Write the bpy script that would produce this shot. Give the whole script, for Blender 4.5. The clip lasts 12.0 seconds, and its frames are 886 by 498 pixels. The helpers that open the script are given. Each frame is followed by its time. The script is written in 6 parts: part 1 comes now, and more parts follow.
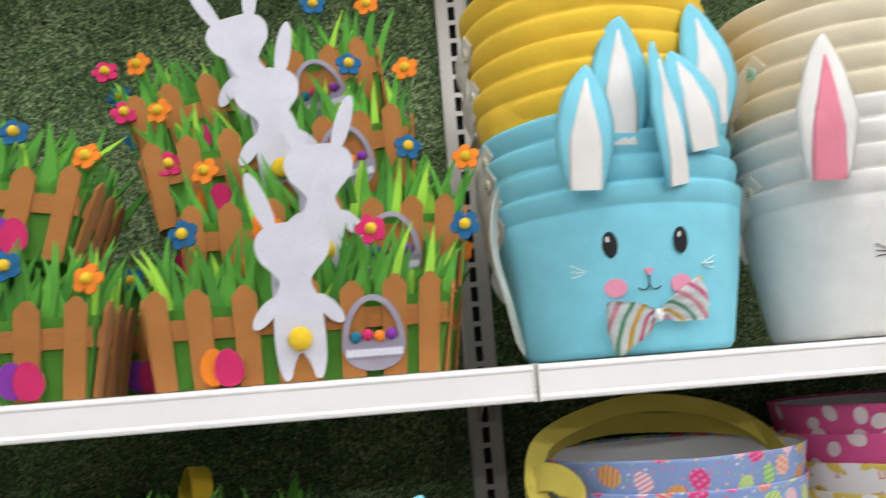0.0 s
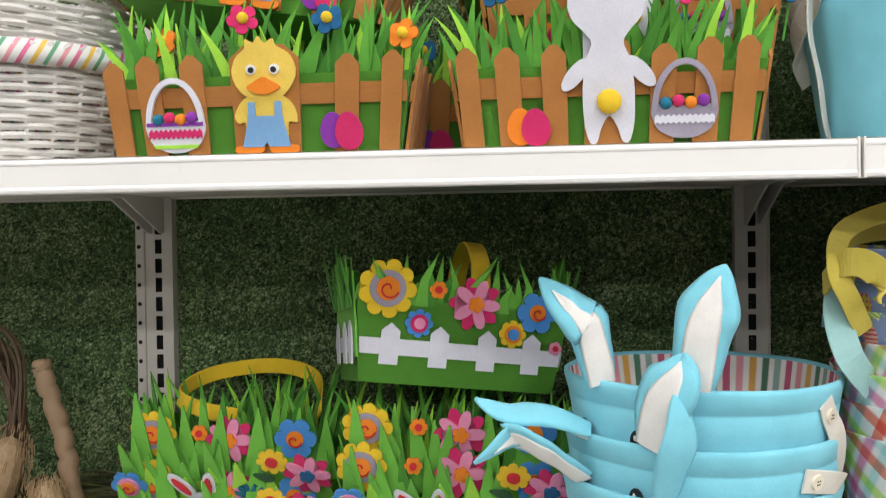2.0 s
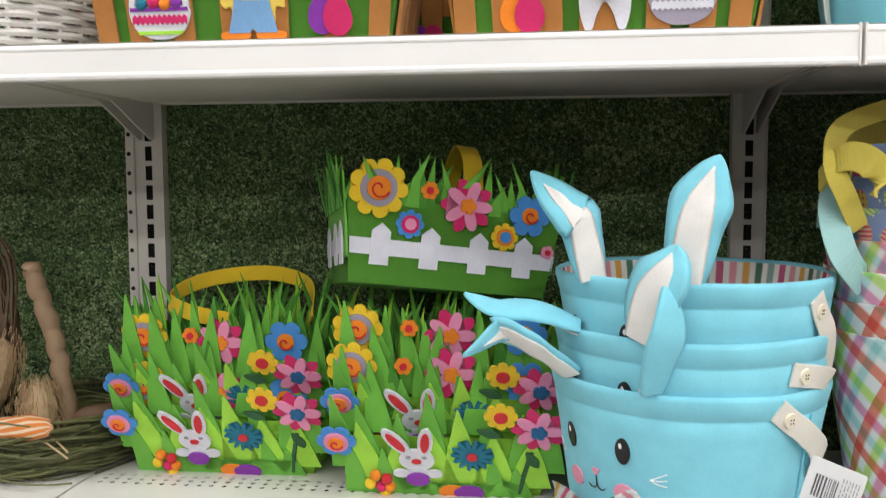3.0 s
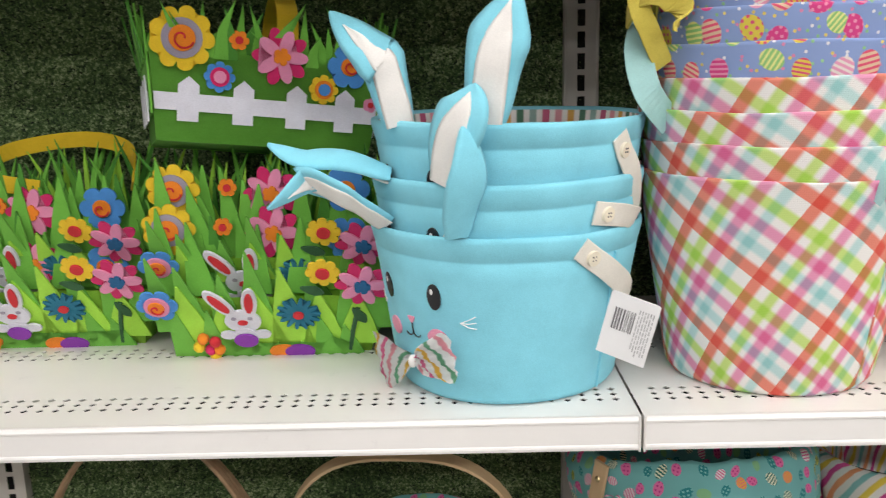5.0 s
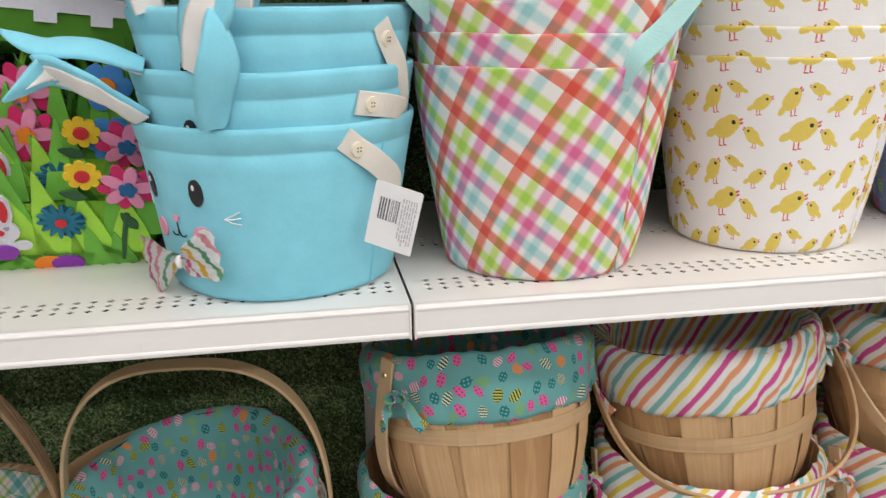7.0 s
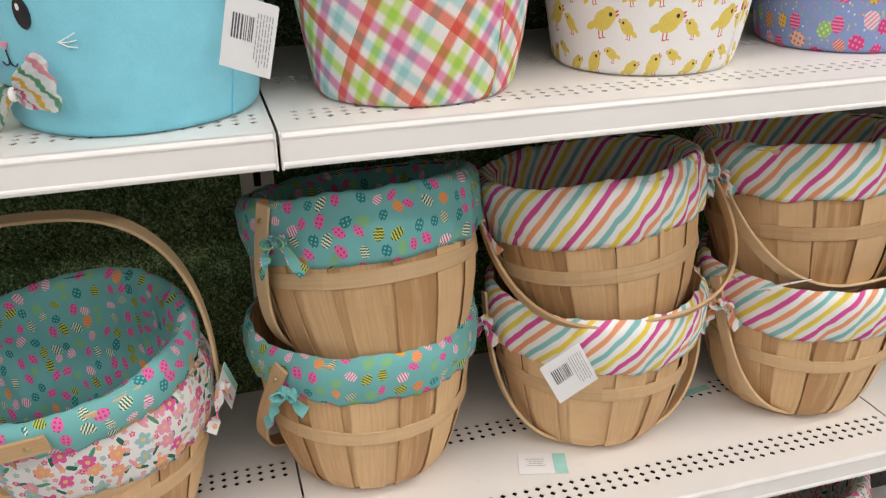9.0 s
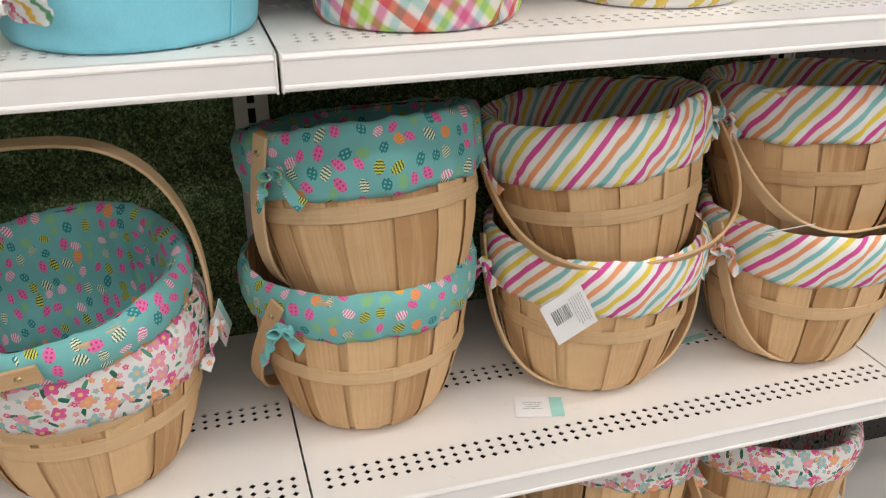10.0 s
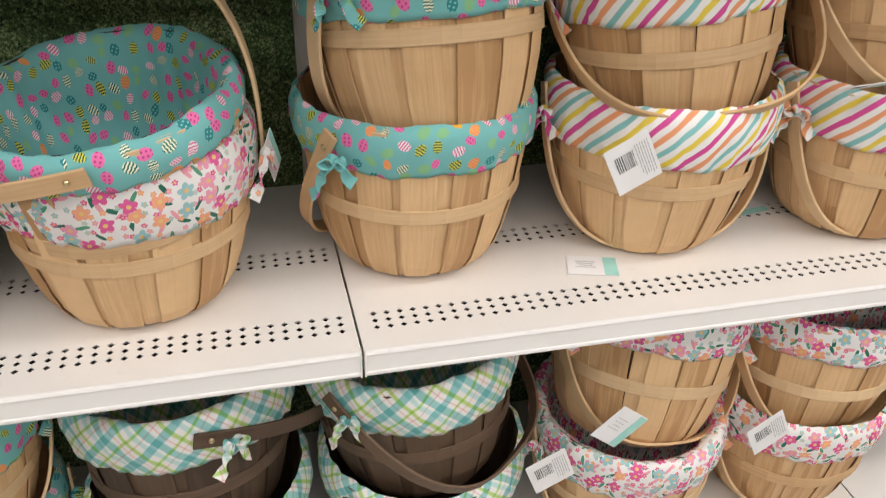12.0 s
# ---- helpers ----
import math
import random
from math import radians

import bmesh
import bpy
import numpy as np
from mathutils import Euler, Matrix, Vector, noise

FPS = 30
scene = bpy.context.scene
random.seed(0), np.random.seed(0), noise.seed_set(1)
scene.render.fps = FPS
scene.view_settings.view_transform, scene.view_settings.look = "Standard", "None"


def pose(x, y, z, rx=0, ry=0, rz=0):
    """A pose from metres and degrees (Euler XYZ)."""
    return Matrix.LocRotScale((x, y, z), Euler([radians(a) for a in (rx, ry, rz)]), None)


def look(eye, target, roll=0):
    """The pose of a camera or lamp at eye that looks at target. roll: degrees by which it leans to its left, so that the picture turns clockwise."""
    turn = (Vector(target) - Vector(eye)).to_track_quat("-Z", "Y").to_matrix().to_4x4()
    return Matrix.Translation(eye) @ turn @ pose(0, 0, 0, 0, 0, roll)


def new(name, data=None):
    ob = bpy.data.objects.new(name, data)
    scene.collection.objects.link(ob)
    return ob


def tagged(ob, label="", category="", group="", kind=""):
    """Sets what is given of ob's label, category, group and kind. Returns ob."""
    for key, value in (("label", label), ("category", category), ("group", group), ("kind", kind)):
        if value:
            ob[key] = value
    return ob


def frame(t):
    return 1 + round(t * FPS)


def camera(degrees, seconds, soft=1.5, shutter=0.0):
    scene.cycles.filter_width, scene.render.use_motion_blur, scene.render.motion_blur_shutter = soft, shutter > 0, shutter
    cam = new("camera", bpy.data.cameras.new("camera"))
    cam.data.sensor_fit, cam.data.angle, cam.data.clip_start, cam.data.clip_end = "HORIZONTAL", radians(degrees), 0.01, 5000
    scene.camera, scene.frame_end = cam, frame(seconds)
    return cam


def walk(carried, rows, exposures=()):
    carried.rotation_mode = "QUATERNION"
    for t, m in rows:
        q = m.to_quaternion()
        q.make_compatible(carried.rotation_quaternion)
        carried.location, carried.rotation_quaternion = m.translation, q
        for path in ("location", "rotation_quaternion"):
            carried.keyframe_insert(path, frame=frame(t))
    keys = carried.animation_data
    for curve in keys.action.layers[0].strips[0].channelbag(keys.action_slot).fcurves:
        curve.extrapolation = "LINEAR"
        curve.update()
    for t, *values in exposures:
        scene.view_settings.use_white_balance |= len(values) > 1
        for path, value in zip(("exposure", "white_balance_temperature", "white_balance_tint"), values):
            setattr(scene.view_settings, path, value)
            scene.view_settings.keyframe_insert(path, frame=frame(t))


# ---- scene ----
cam = camera(54.6, 12.0, 1.1, 0.35)
PATH = [
    (0, (-0.167, 0.078, 1.73), (0.018, 2.049, 2.017), -4.5),
    (0.5, (-0.237, 0.085, 1.725), (-0.236, 2.075, 1.925), -4.3),
    (1, (-0.268, 0.085, 1.7), (-0.397, 2.077, 1.824), -3.4),
    (1.5, (-0.292, 0.083, 1.672), (-0.483, 2.073, 1.714), -1.6),
    (2, (-0.301, 0.089, 1.644), (-0.538, 2.075, 1.614), -0.8),
    (2.5, (-0.295, 0.089, 1.621), (-0.557, 2.07, 1.529), -0.3),
    (3, (-0.292, 0.1, 1.589), (-0.53, 2.08, 1.43), -0.3),
    (4.8, (-0.197, 0.124, 1.549), (-0.263, 2.079, 1.131), -1.6),
    (5, (-0.19, 0.126, 1.547), (-0.215, 2.079, 1.12), -1.5),
    (5.5, (-0.173, 0.128, 1.539), (-0.099, 2.075, 1.089), -1.4),
    (6, (-0.149, 0.125, 1.524), (0.027, 2.057, 1.036), -1.3),
    (6.5, (-0.126, 0.122, 1.511), (0.127, 2.034, 0.98), -1.3),
    (7, (-0.108, 0.116, 1.498), (0.211, 2.005, 0.925), -0.7),
    (7.5, (-0.095, 0.116, 1.478), (0.296, 1.972, 0.843), -0.5),
    (9.5, (-0.066, 0.129, 1.401), (0.447, 1.863, 0.547), -0.7),
    (10, (-0.083, 0.134, 1.381), (0.434, 1.85, 0.492), 0.1),
    (10.5, (-0.089, 0.136, 1.357), (0.4, 1.841, 0.433), 0.8),
    (11, (-0.097, 0.134, 1.327), (0.374, 1.823, 0.366), 1.4),
    (11.5, (-0.105, 0.134, 1.3), (0.346, 1.803, 0.296), 1.7),
    (12, (-0.115, 0.133, 1.27), (0.311, 1.78, 0.218), 1.7),
]
walk(cam, [(t, look(eye, target, roll)) for t, eye, target, roll in PATH], [(0, -0.36, 6240, 10), (1.0, -0.31, 6380, 10), (2.5, -0.26, 6420, 10), (5.0, -0.25, 6560, 12), (6.0, -0.28, 6560, 12), (6.5, -0.38, 6560, 13), (7.0, -0.42, 6560, 13), (9.5, -0.43, 6620, 12), (10.5, -0.37, 6620, 12), (12, -0.27, 6640, 12)])

# ---- world and lights ----
YF, YW = 0.95, 1.395            # shelf fronts, face of the uprights
BAY = 0.9144
Z1, Z2, Z3, Z0 = 1.733, 1.186, 0.611, 0.062   # tops of the shelves and of the base deck
Z4 = 2.74                       # underside of the topmost shelf, unseen, added to shadow the upper turf
CEIL = 3.6
world = bpy.data.worlds.new("store_air")
scene.world = world
world.use_nodes = True
world.node_tree.nodes["Background"].inputs[0].default_value = (1.0, 0.97, 0.93, 1)
world.node_tree.nodes["Background"].inputs[1].default_value = 0.1


def strip_light(x, y, length, watts):
    lamp = bpy.data.lights.new("ceiling_strip", "AREA")
    lamp.shape, lamp.size, lamp.size_y, lamp.energy = "RECTANGLE", length, 0.3, watts
    lamp.color = (1.0, 0.985, 0.97)
    ob = new("ceiling_strip_lamp", lamp)
    ob.matrix_world = pose(x, y, CEIL - 0.09)
    return ob


# assumed ceiling rows; the far two are raised as frontal fill
for row_y, watts in ((0.1, 24), (-1.2, 20), (-3.2, 56), (-5.6, 76)):
    for row_x, share in ((-2.6, 0.9), (0.0, 0.65), (2.6, 1.65)):   # uneven shares, made up to keep the gaps between stacks dark
        strip_light(row_x, row_y, 2.4, watts * share)


# ---- small helpers for node arithmetic ----
class Ex:
    """A socket that takes part in arithmetic."""

    def __init__(self, tree, sock):
        self.tree, self.sock = tree, sock

    def op(self, kind, *args, clamp=False):
        n = self.tree.nodes.new("ShaderNodeMath")
        n.operation, n.use_clamp = kind, clamp
        for i, a in enumerate((self, *args)):
            if isinstance(a, Ex):
                self.tree.links.new(a.sock, n.inputs[i])
            else:
                n.inputs[i].default_value = a
        return Ex(self.tree, n.outputs[0])

    def __add__(self, o): return self.op("ADD", o)
    def __sub__(self, o): return self.op("SUBTRACT", o)
    def __mul__(self, o): return self.op("MULTIPLY", o)
    def __truediv__(self, o): return self.op("DIVIDE", o)
    def __lt__(self, o): return self.op("LESS_THAN", o)
    def __gt__(self, o): return self.op("GREATER_THAN", o)
    def __neg__(self): return self.op("MULTIPLY", -1.0)
    def fract(self): return self.op("FRACT")
    def sin(self): return self.op("SINE")
    def cos(self): return self.op("COSINE")
    def sqrt(self): return self.op("SQRT")
    def absv(self): return self.op("ABSOLUTE")


class Shade:
    """One material's node tree, with short ways to the nodes used most."""

    def __init__(self, name, rough=0.8, metal=0.0, sheen=0.0):
        self.m = bpy.data.materials.new(name)
        self.m.use_nodes = True
        self.t = self.m.node_tree
        self.b = self.t.nodes["Principled BSDF"]
        self.b.inputs["Roughness"].default_value = rough
        self.b.inputs["Metallic"].default_value = metal
        if sheen:
            self.b.inputs["Sheen Weight"].default_value = sheen
            self.b.inputs["Sheen Roughness"].default_value = 0.6

    def n(self, kind, **values):
        node = self.t.nodes.new(kind)
        for k, v in values.items():
            node.inputs[k].default_value = v
        return node

    def link(self, a, b):
        self.t.links.new(a.sock if isinstance(a, Ex) else a, b)

    def ex(self, sock):
        return Ex(self.t, sock)

    def coord(self, kind="Object"):
        return self.n("ShaderNodeTexCoord").outputs[kind]

    def uv(self, shift=False):
        s = self.n("ShaderNodeSeparateXYZ")
        self.link(self.coord("UV"), s.inputs[0])
        u, v = self.ex(s.outputs[0]), self.ex(s.outputs[1])
        if shift:
            r = self.ex(self.n("ShaderNodeObjectInfo").outputs["Random"])
            u = u + r * 3.7
        return u, v

    def vec(self, x, y, z=0.0):
        c = self.n("ShaderNodeCombineXYZ")
        for i, a in enumerate((x, y, z)):
            if isinstance(a, Ex):
                self.link(a, c.inputs[i])
            else:
                c.inputs[i].default_value = a
        return c.outputs[0]

    def noise(self, vector=None, scale=10.0, detail=3.0, rough=0.55):
        n = self.n("ShaderNodeTexNoise", Scale=scale, Detail=detail, Roughness=rough)
        self.link(vector if vector is not None else self.coord(), n.inputs["Vector"])
        return self.ex(n.outputs[0])

    def ramp(self, fac, stops, hard=False):
        r = self.n("ShaderNodeValToRGB")
        cr = r.color_ramp
        cr.interpolation = "CONSTANT" if hard else "LINEAR"
        while len(cr.elements) < len(stops):
            cr.elements.new(0.5)
        for e, (p, c) in zip(cr.elements, stops):
            e.position, e.color = p, (*c, 1)
        self.link(fac, r.inputs[0])
        return r.outputs[0]

    def mix(self, fac, a, b, mode="MIX"):
        n = self.n("ShaderNodeMix")
        n.data_type, n.blend_type, n.clamp_factor = "RGBA", mode, True
        for v, i in ((fac, 0), (a, 6), (b, 7)):
            if isinstance(v, (int, float)):
                n.inputs[i].default_value = v
            elif isinstance(v, tuple):
                n.inputs[i].default_value = (*v, 1)
            else:
                self.link(v, n.inputs[i])
        return n.outputs[2]

    def bump(self, height, strength=0.3, distance=0.002):
        b = self.n("ShaderNodeBump", Strength=strength, Distance=distance)
        self.link(height, b.inputs["Height"])
        self.link(b.outputs[0], self.b.inputs["Normal"])

    def done(self, colour):
        if isinstance(colour, tuple):
            self.b.inputs["Base Color"].default_value = (*colour, 1)
        else:
            self.link(colour, self.b.inputs["Base Color"])
        return self.m

    def cells(self, u, v, size, randomness):
        """Scattered motifs: place within the motif (in motif sizes) and two random numbers for each."""
        vo = self.n("ShaderNodeTexVoronoi", Scale=1.0, Randomness=randomness)
        vo.voronoi_dimensions = "2D"
        p = self.vec(u / size, v / size)
        self.link(p, vo.inputs["Vector"])
        sub = self.n("ShaderNodeVectorMath")
        sub.operation = "SUBTRACT"
        self.link(p, sub.inputs[0])
        self.link(vo.outputs["Position"], sub.inputs[1])
        s = self.n("ShaderNodeSeparateXYZ")
        self.link(sub.outputs[0], s.inputs[0])
        c = self.n("ShaderNodeSeparateColor")
        self.link(vo.outputs["Color"], c.inputs[0])
        return self.ex(s.outputs[0]), self.ex(s.outputs[1]), self.ex(c.outputs[0]), self.ex(c.outputs[1])


def turn(x, y, a):
    """x, y turned by the angle a (an Ex)."""
    c, s = a.cos(), a.sin()
    return x * c + y * s, y * c - x * s


def disc(x, y, rx, ry, cx=0.0, cy=0.0):
    """1 within an ellipse, else 0."""
    a, b = (x - cx) / rx, (y - cy) / ry
    return (a * a + b * b) < 1.0


# ---- materials ----
def felt(name, colour, depth=0.18):
    s = Shade(name, 0.95, sheen=0.06)
    fibre = s.noise(None, 900, 2)
    cloud = s.noise(None, 25, 4)
    dark = tuple(c * (1 - depth) for c in colour)
    light = tuple(min(1, c * (1 + depth * 0.7) + 0.01) for c in colour)
    s.bump(fibre, 0.35, 0.0008)
    return s.done(s.ramp((fibre + cloud) * 0.5, [(0.36, dark), (0.64, light)]))


def plain(name, colour, rough=0.5, metal=0.0, vary=0.08, scale=30):
    s = Shade(name, rough, metal)
    k = s.noise(None, scale, 4)
    s.bump(s.noise(None, scale * 12, 3), 0.08, 0.0005)
    return s.done(s.ramp(k, [(0.3, tuple(c * (1 - vary) for c in colour)), (0.7, tuple(min(1, c * (1 + vary)) for c in colour))]))


def shelf_paint(name, colour, rough=0.42):
    s = Shade(name, rough)
    big, fine = s.noise(None, 6, 5), s.noise(None, 420, 2)
    scuff = s.ex(s.ramp(s.noise(s.coord(), 45, 8, 0.7), [(0.62, (0, 0, 0)), (0.74, (1, 1, 1))]))
    base = s.ramp(big, [(0.3, tuple(c * 0.95 for c in colour)), (0.7, colour)])
    s.bump(fine, 0.06, 0.0004)
    return s.done(s.mix(scuff * 0.22, base, tuple(c * 0.55 for c in colour)))


def knit(s, u, v, strength=0.25):
    """Fine weave relief of a printed cloth."""
    w = (u * 5200.0).sin() * (v * 5200.0).sin() + s.noise(None, 60, 3) * 1.5
    s.bump(w, strength, 0.0006)


def egg_cloth(name, base, size, palette, stripe, relief=0.25, kinds=None, shape=(0.29, 0.37), confetti=False):
    s = Shade(name, 0.88)
    u, v = s.uv(True)
    x, y, r, q = s.cells(u, v, size, 0.6)
    a = q * 2.6 - 1.3
    x, y = turn(x, y, a)
    k = q.op("MULTIPLY", 5.0).fract() * 0.3 + 0.82
    x, y = x / k, y / k
    inside = disc(x, y, *shape)
    body = s.ramp(r, palette, True)
    bars = ((y * 44.0).sin() > 0.1) * (r.op("MULTIPLY", 7.0).fract() > 0.45)
    dots = disc((x * 5.0).fract() - 0.5, (y * 5.0).fract() - 0.5, 0.26, 0.26) * (r.op("MULTIPLY", 7.0).fract() < 0.45)
    if kinds:   # dotted, striped and plain eggs by colour
        dotted = (r < kinds[0]) + (r > kinds[2])
        dots = disc((x * 4.4 + y * 1.2).fract() - 0.5, (y * 4.4 - x * 1.2).fract() - 0.5, 0.27, 0.27) * dotted
        bars = ((y * 40.0 + (x * 30.0).sin() * 0.5).sin() > 0.05) * (r > kinds[0]) * (r < kinds[1])
    mark = s.ramp(r, stripe, True)
    egg = s.mix((bars + dots).op("MINIMUM", 1.0), body, mark)
    ground = s.mix(s.noise(None, 14, 3), tuple(c * 0.9 for c in base), tuple(min(1, c * 1.08) for c in base))
    if confetti:   # small dots strewn between the eggs
        x2, y2, r2, q2 = s.cells(u + 0.37, v + 0.11, 0.0095, 0.95)
        ground = s.mix(disc(x2, y2, 0.17, 0.17) * (r2 < 0.75), ground, s.ramp(r2, [(0, (0.80, 0.62, 0.15)), (0.2, (0.30, 0.60, 0.28)), (0.4, (0.75, 0.25, 0.42)), (0.6, (0.80, 0.78, 0.80))], True))
    knit(s, u, v, relief)
    return s.done(s.mix(inside, ground, egg))


def floral_cloth(name):
    s = Shade(name, 0.88)
    u, v = s.uv(True)
    col = s.mix(s.noise(None, 14, 3), (0.78, 0.76, 0.74), (0.86, 0.85, 0.84))
    x, y, r, q = s.cells(u + 0.311, v + 0.1, 0.0190, 0.9)
    x, y = turn(x, y, q * 6.28)
    col = s.mix(disc(x, y, 0.14, 0.48) * (r < 0.8), col, s.ramp(r, [(0.0, (0.02, 0.15, 0.10)), (0.28, (0.09, 0.32, 0.20)), (0.58, (0.80, 0.35, 0.42))], True))
    for off, size, big in ((0.77, 0.0135, 0.29), (0.0, 0.0270, 0.39)):
        x, y, r, q = s.cells(u + off, v + off, size, 0.75)
        th = y.op("ARCTAN2", x) + q * 6.28
        d = (x * x + y * y).sqrt()
        petal = (th * 2.5).cos().absv() * 0.40 + 0.60
        flower = (d < petal * big) * (r < 0.86)
        hue = s.ramp(r, [(0.0, (0.76, 0.12, 0.34)), (0.24, (0.86, 0.40, 0.24)), (0.40, (0.32, 0.55, 0.58)), (0.60, (0.82, 0.34, 0.48)), (0.76, (0.70, 0.08, 0.30)), (0.82, (0.45, 0.62, 0.60))], True)
        hue = s.mix((d < 0.1), hue, (0.85, 0.55, 0.2))
        col = s.mix(flower, col, hue)
    knit(s, u, v)
    return s.done(col)


def chick_cloth(name):
    """White canvas with a printed repeat of five yellow chicks, each with an eye, a beak and red legs."""
    s = Shade(name, 0.88)
    u, v = s.uv(False)
    col = s.mix(s.noise(None, 14, 3), (0.81, 0.80, 0.79), (0.87, 0.86, 0.86))
    wide, high = 0.093, 0.089
    red, yellow, dark = None, None, None
    # place in the repeat, length, tilt, side faced
    for px, py, size, tilt, face in ((0.0, 0.0, 0.046, 0.50, 1), (0.41, -0.09, 0.029, 0.75, -1), (-0.17, 0.39, 0.035, 1.05, 1), (0.17, 0.55, 0.024, 0.45, -1), (0.465, 0.355, 0.029, 0.60, 1)):
        size *= 1.08
        x = ((u / wide - px + 0.5).fract() - 0.5) * (wide / size * face)
        y = ((v / high - py + 0.5).fract() - 0.5) * (high / size)
        c, n = math.cos(tilt), math.sin(tilt)
        a, b = x * c + y * n, y * c - x * n
        body = disc(a, b, 0.33, 0.245, 0.05, 0.0) + disc(a, b, 0.20, 0.21, 0.26, 0.03) + disc(a, b, 0.17, 0.095, -0.35, 0.05)
        hip = -0.10 if tilt < 0.9 else 0.06
        legs = disc(x, y, 0.020, 0.13, hip, -0.30) + disc(x, y, 0.020, 0.13, hip + 0.11, -0.28) + disc(x, y, 0.06, 0.018, hip + 0.03, -0.42) + disc(x, y, 0.06, 0.018, hip + 0.14, -0.40)
        beak = disc(a, b, 0.075, 0.03, 0.49, 0.0) + disc(a, b, 0.06, 0.03, 0.47, -0.08)
        eye = disc(a, b, 0.052, 0.052, 0.31, 0.02)
        red, yellow, dark = (legs + beak, body, eye) if red is None else (red + legs + beak, yellow + body, dark + eye)
    col = s.mix(red.op("MINIMUM", 1.0), col, (0.66, 0.13, 0.13))
    col = s.mix(yellow.op("MINIMUM", 1.0), col, s.mix(s.noise(None, 160, 2), (0.70, 0.53, 0.09), (0.77, 0.62, 0.15)))
    col = s.mix(dark.op("MINIMUM", 1.0), col, (0.03, 0.03, 0.03))
    w = (u * 3600.0).sin() + (v * 3600.0).sin()
    s.bump(w, 0.15, 0.0006)
    return s.done(col)


def bands(s, w, stops, soft=0.012):
    """Bands of colour with slightly soft printed edges."""
    out = [stops[0]]
    for (p, c), (q, d) in zip(stops, stops[1:]):
        out += [(q - soft, c), (q + soft, d)]
    out.append((1.0 - soft, stops[-1][1]))
    return s.ramp(w.fract(), out)


WHITE = (0.89, 0.88, 0.86)


def plaid_cloth(name, period, one, two, angle=0.785, relief=0.15, phase=(0.0, 0.0)):
    s = Shade(name, 0.88)
    u, v = s.uv(False)
    a = u * math.cos(angle) - v * math.sin(angle)
    b = u * math.sin(angle) + v * math.cos(angle)
    col = s.mix(1.0, bands(s, a / period + phase[0], one, 0.02), bands(s, b / period + phase[1], two, 0.02), "MULTIPLY")
    w = (u * 3400.0).sin() + (v * 3400.0).sin()
    s.bump(w, relief, 0.0008)
    return s.done(s.mix(s.noise(None, 18, 3) * 0.12, col, (0.6, 0.6, 0.58)))


def stripe_cloth(name, period, stops, angle, shift=True):
    s = Shade(name, 0.88)
    u, v = s.uv(shift)
    w = (u * math.cos(angle) + v * math.sin(angle)) / period + s.noise(None, 30, 2) * 0.02
    knit(s, u, v)
    return s.done(s.mix(s.noise(None, 18, 3) * 0.1, bands(s, w, stops), (0.6, 0.58, 0.56)))


def wood(name, light, dark, streak=1.0):
    s = Shade(name, 0.62)
    r = s.ex(s.n("ShaderNodeObjectInfo").outputs["Random"])
    u, v = s.uv()
    g = s.noise(s.vec(u * 260.0 + r * 50.0, v * 9.0, r * 20.0), 1.0, 6, 0.62)
    ring = ((s.noise(s.vec(u * 28.0 + r * 90.0, v * 2.2, r * 7.0), 1.0, 3) * 26.0).sin() * 0.5 + 0.5) * (r > 0.7) * 0.35
    mixv = g * 0.75 + ring * streak + (r - 0.5) * 0.46
    s.bump(g, 0.25, 0.0012)
    blot = s.noise(None, 22, 4)
    col = s.ramp(mixv, [(0.2, light), (0.75, dark)])
    return s.done(s.mix((blot - 0.45) * 0.5, col, tuple(c * 0.72 for c in dark)))


def wicker_mat(name, light, dark):
    s = Shade(name, 0.6)
    r = s.ex(s.n("ShaderNodeNewGeometry").outputs["Random Per Island"])
    k = s.noise(None, 70, 4)
    s.bump(s.noise(None, 500, 3), 0.25, 0.001)
    return s.done(s.ramp(k * 0.6 + r * 0.4, [(0.25, dark), (0.75, light)]))


M = {}
M["shelf"] = shelf_paint("shelf_paint", (0.82, 0.795, 0.76))
# shelf paint made whiter and glossier, for the frontal light on the lips
M["lip"] = shelf_paint("lip_paint_lit", (0.865, 0.85, 0.83), 0.33)
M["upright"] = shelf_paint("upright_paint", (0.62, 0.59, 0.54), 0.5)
# black that stands in for the shade inside holes and slots
M["dark"] = plain("hole_shade_black", (0.012, 0.012, 0.011), 0.9)
M["peg"] = plain("dark_pegboard", (0.045, 0.042, 0.04), 0.7)
M["gondola"] = plain("far_wall_paint", (0.52, 0.51, 0.50), 0.8)
M["floor"] = plain("floor_tile", (0.55, 0.53, 0.50), 0.35)
M["ceiling"] = plain("ceiling_tile", (0.75, 0.74, 0.72), 0.9)
M["lamp"] = Shade("lamp_diffuser").m
M["lamp"].node_tree.nodes["Principled BSDF"].inputs["Emission Color"].default_value = (1, 0.97, 0.92, 1)
M["lamp"].node_tree.nodes["Principled BSDF"].inputs["Emission Strength"].default_value = 3.0


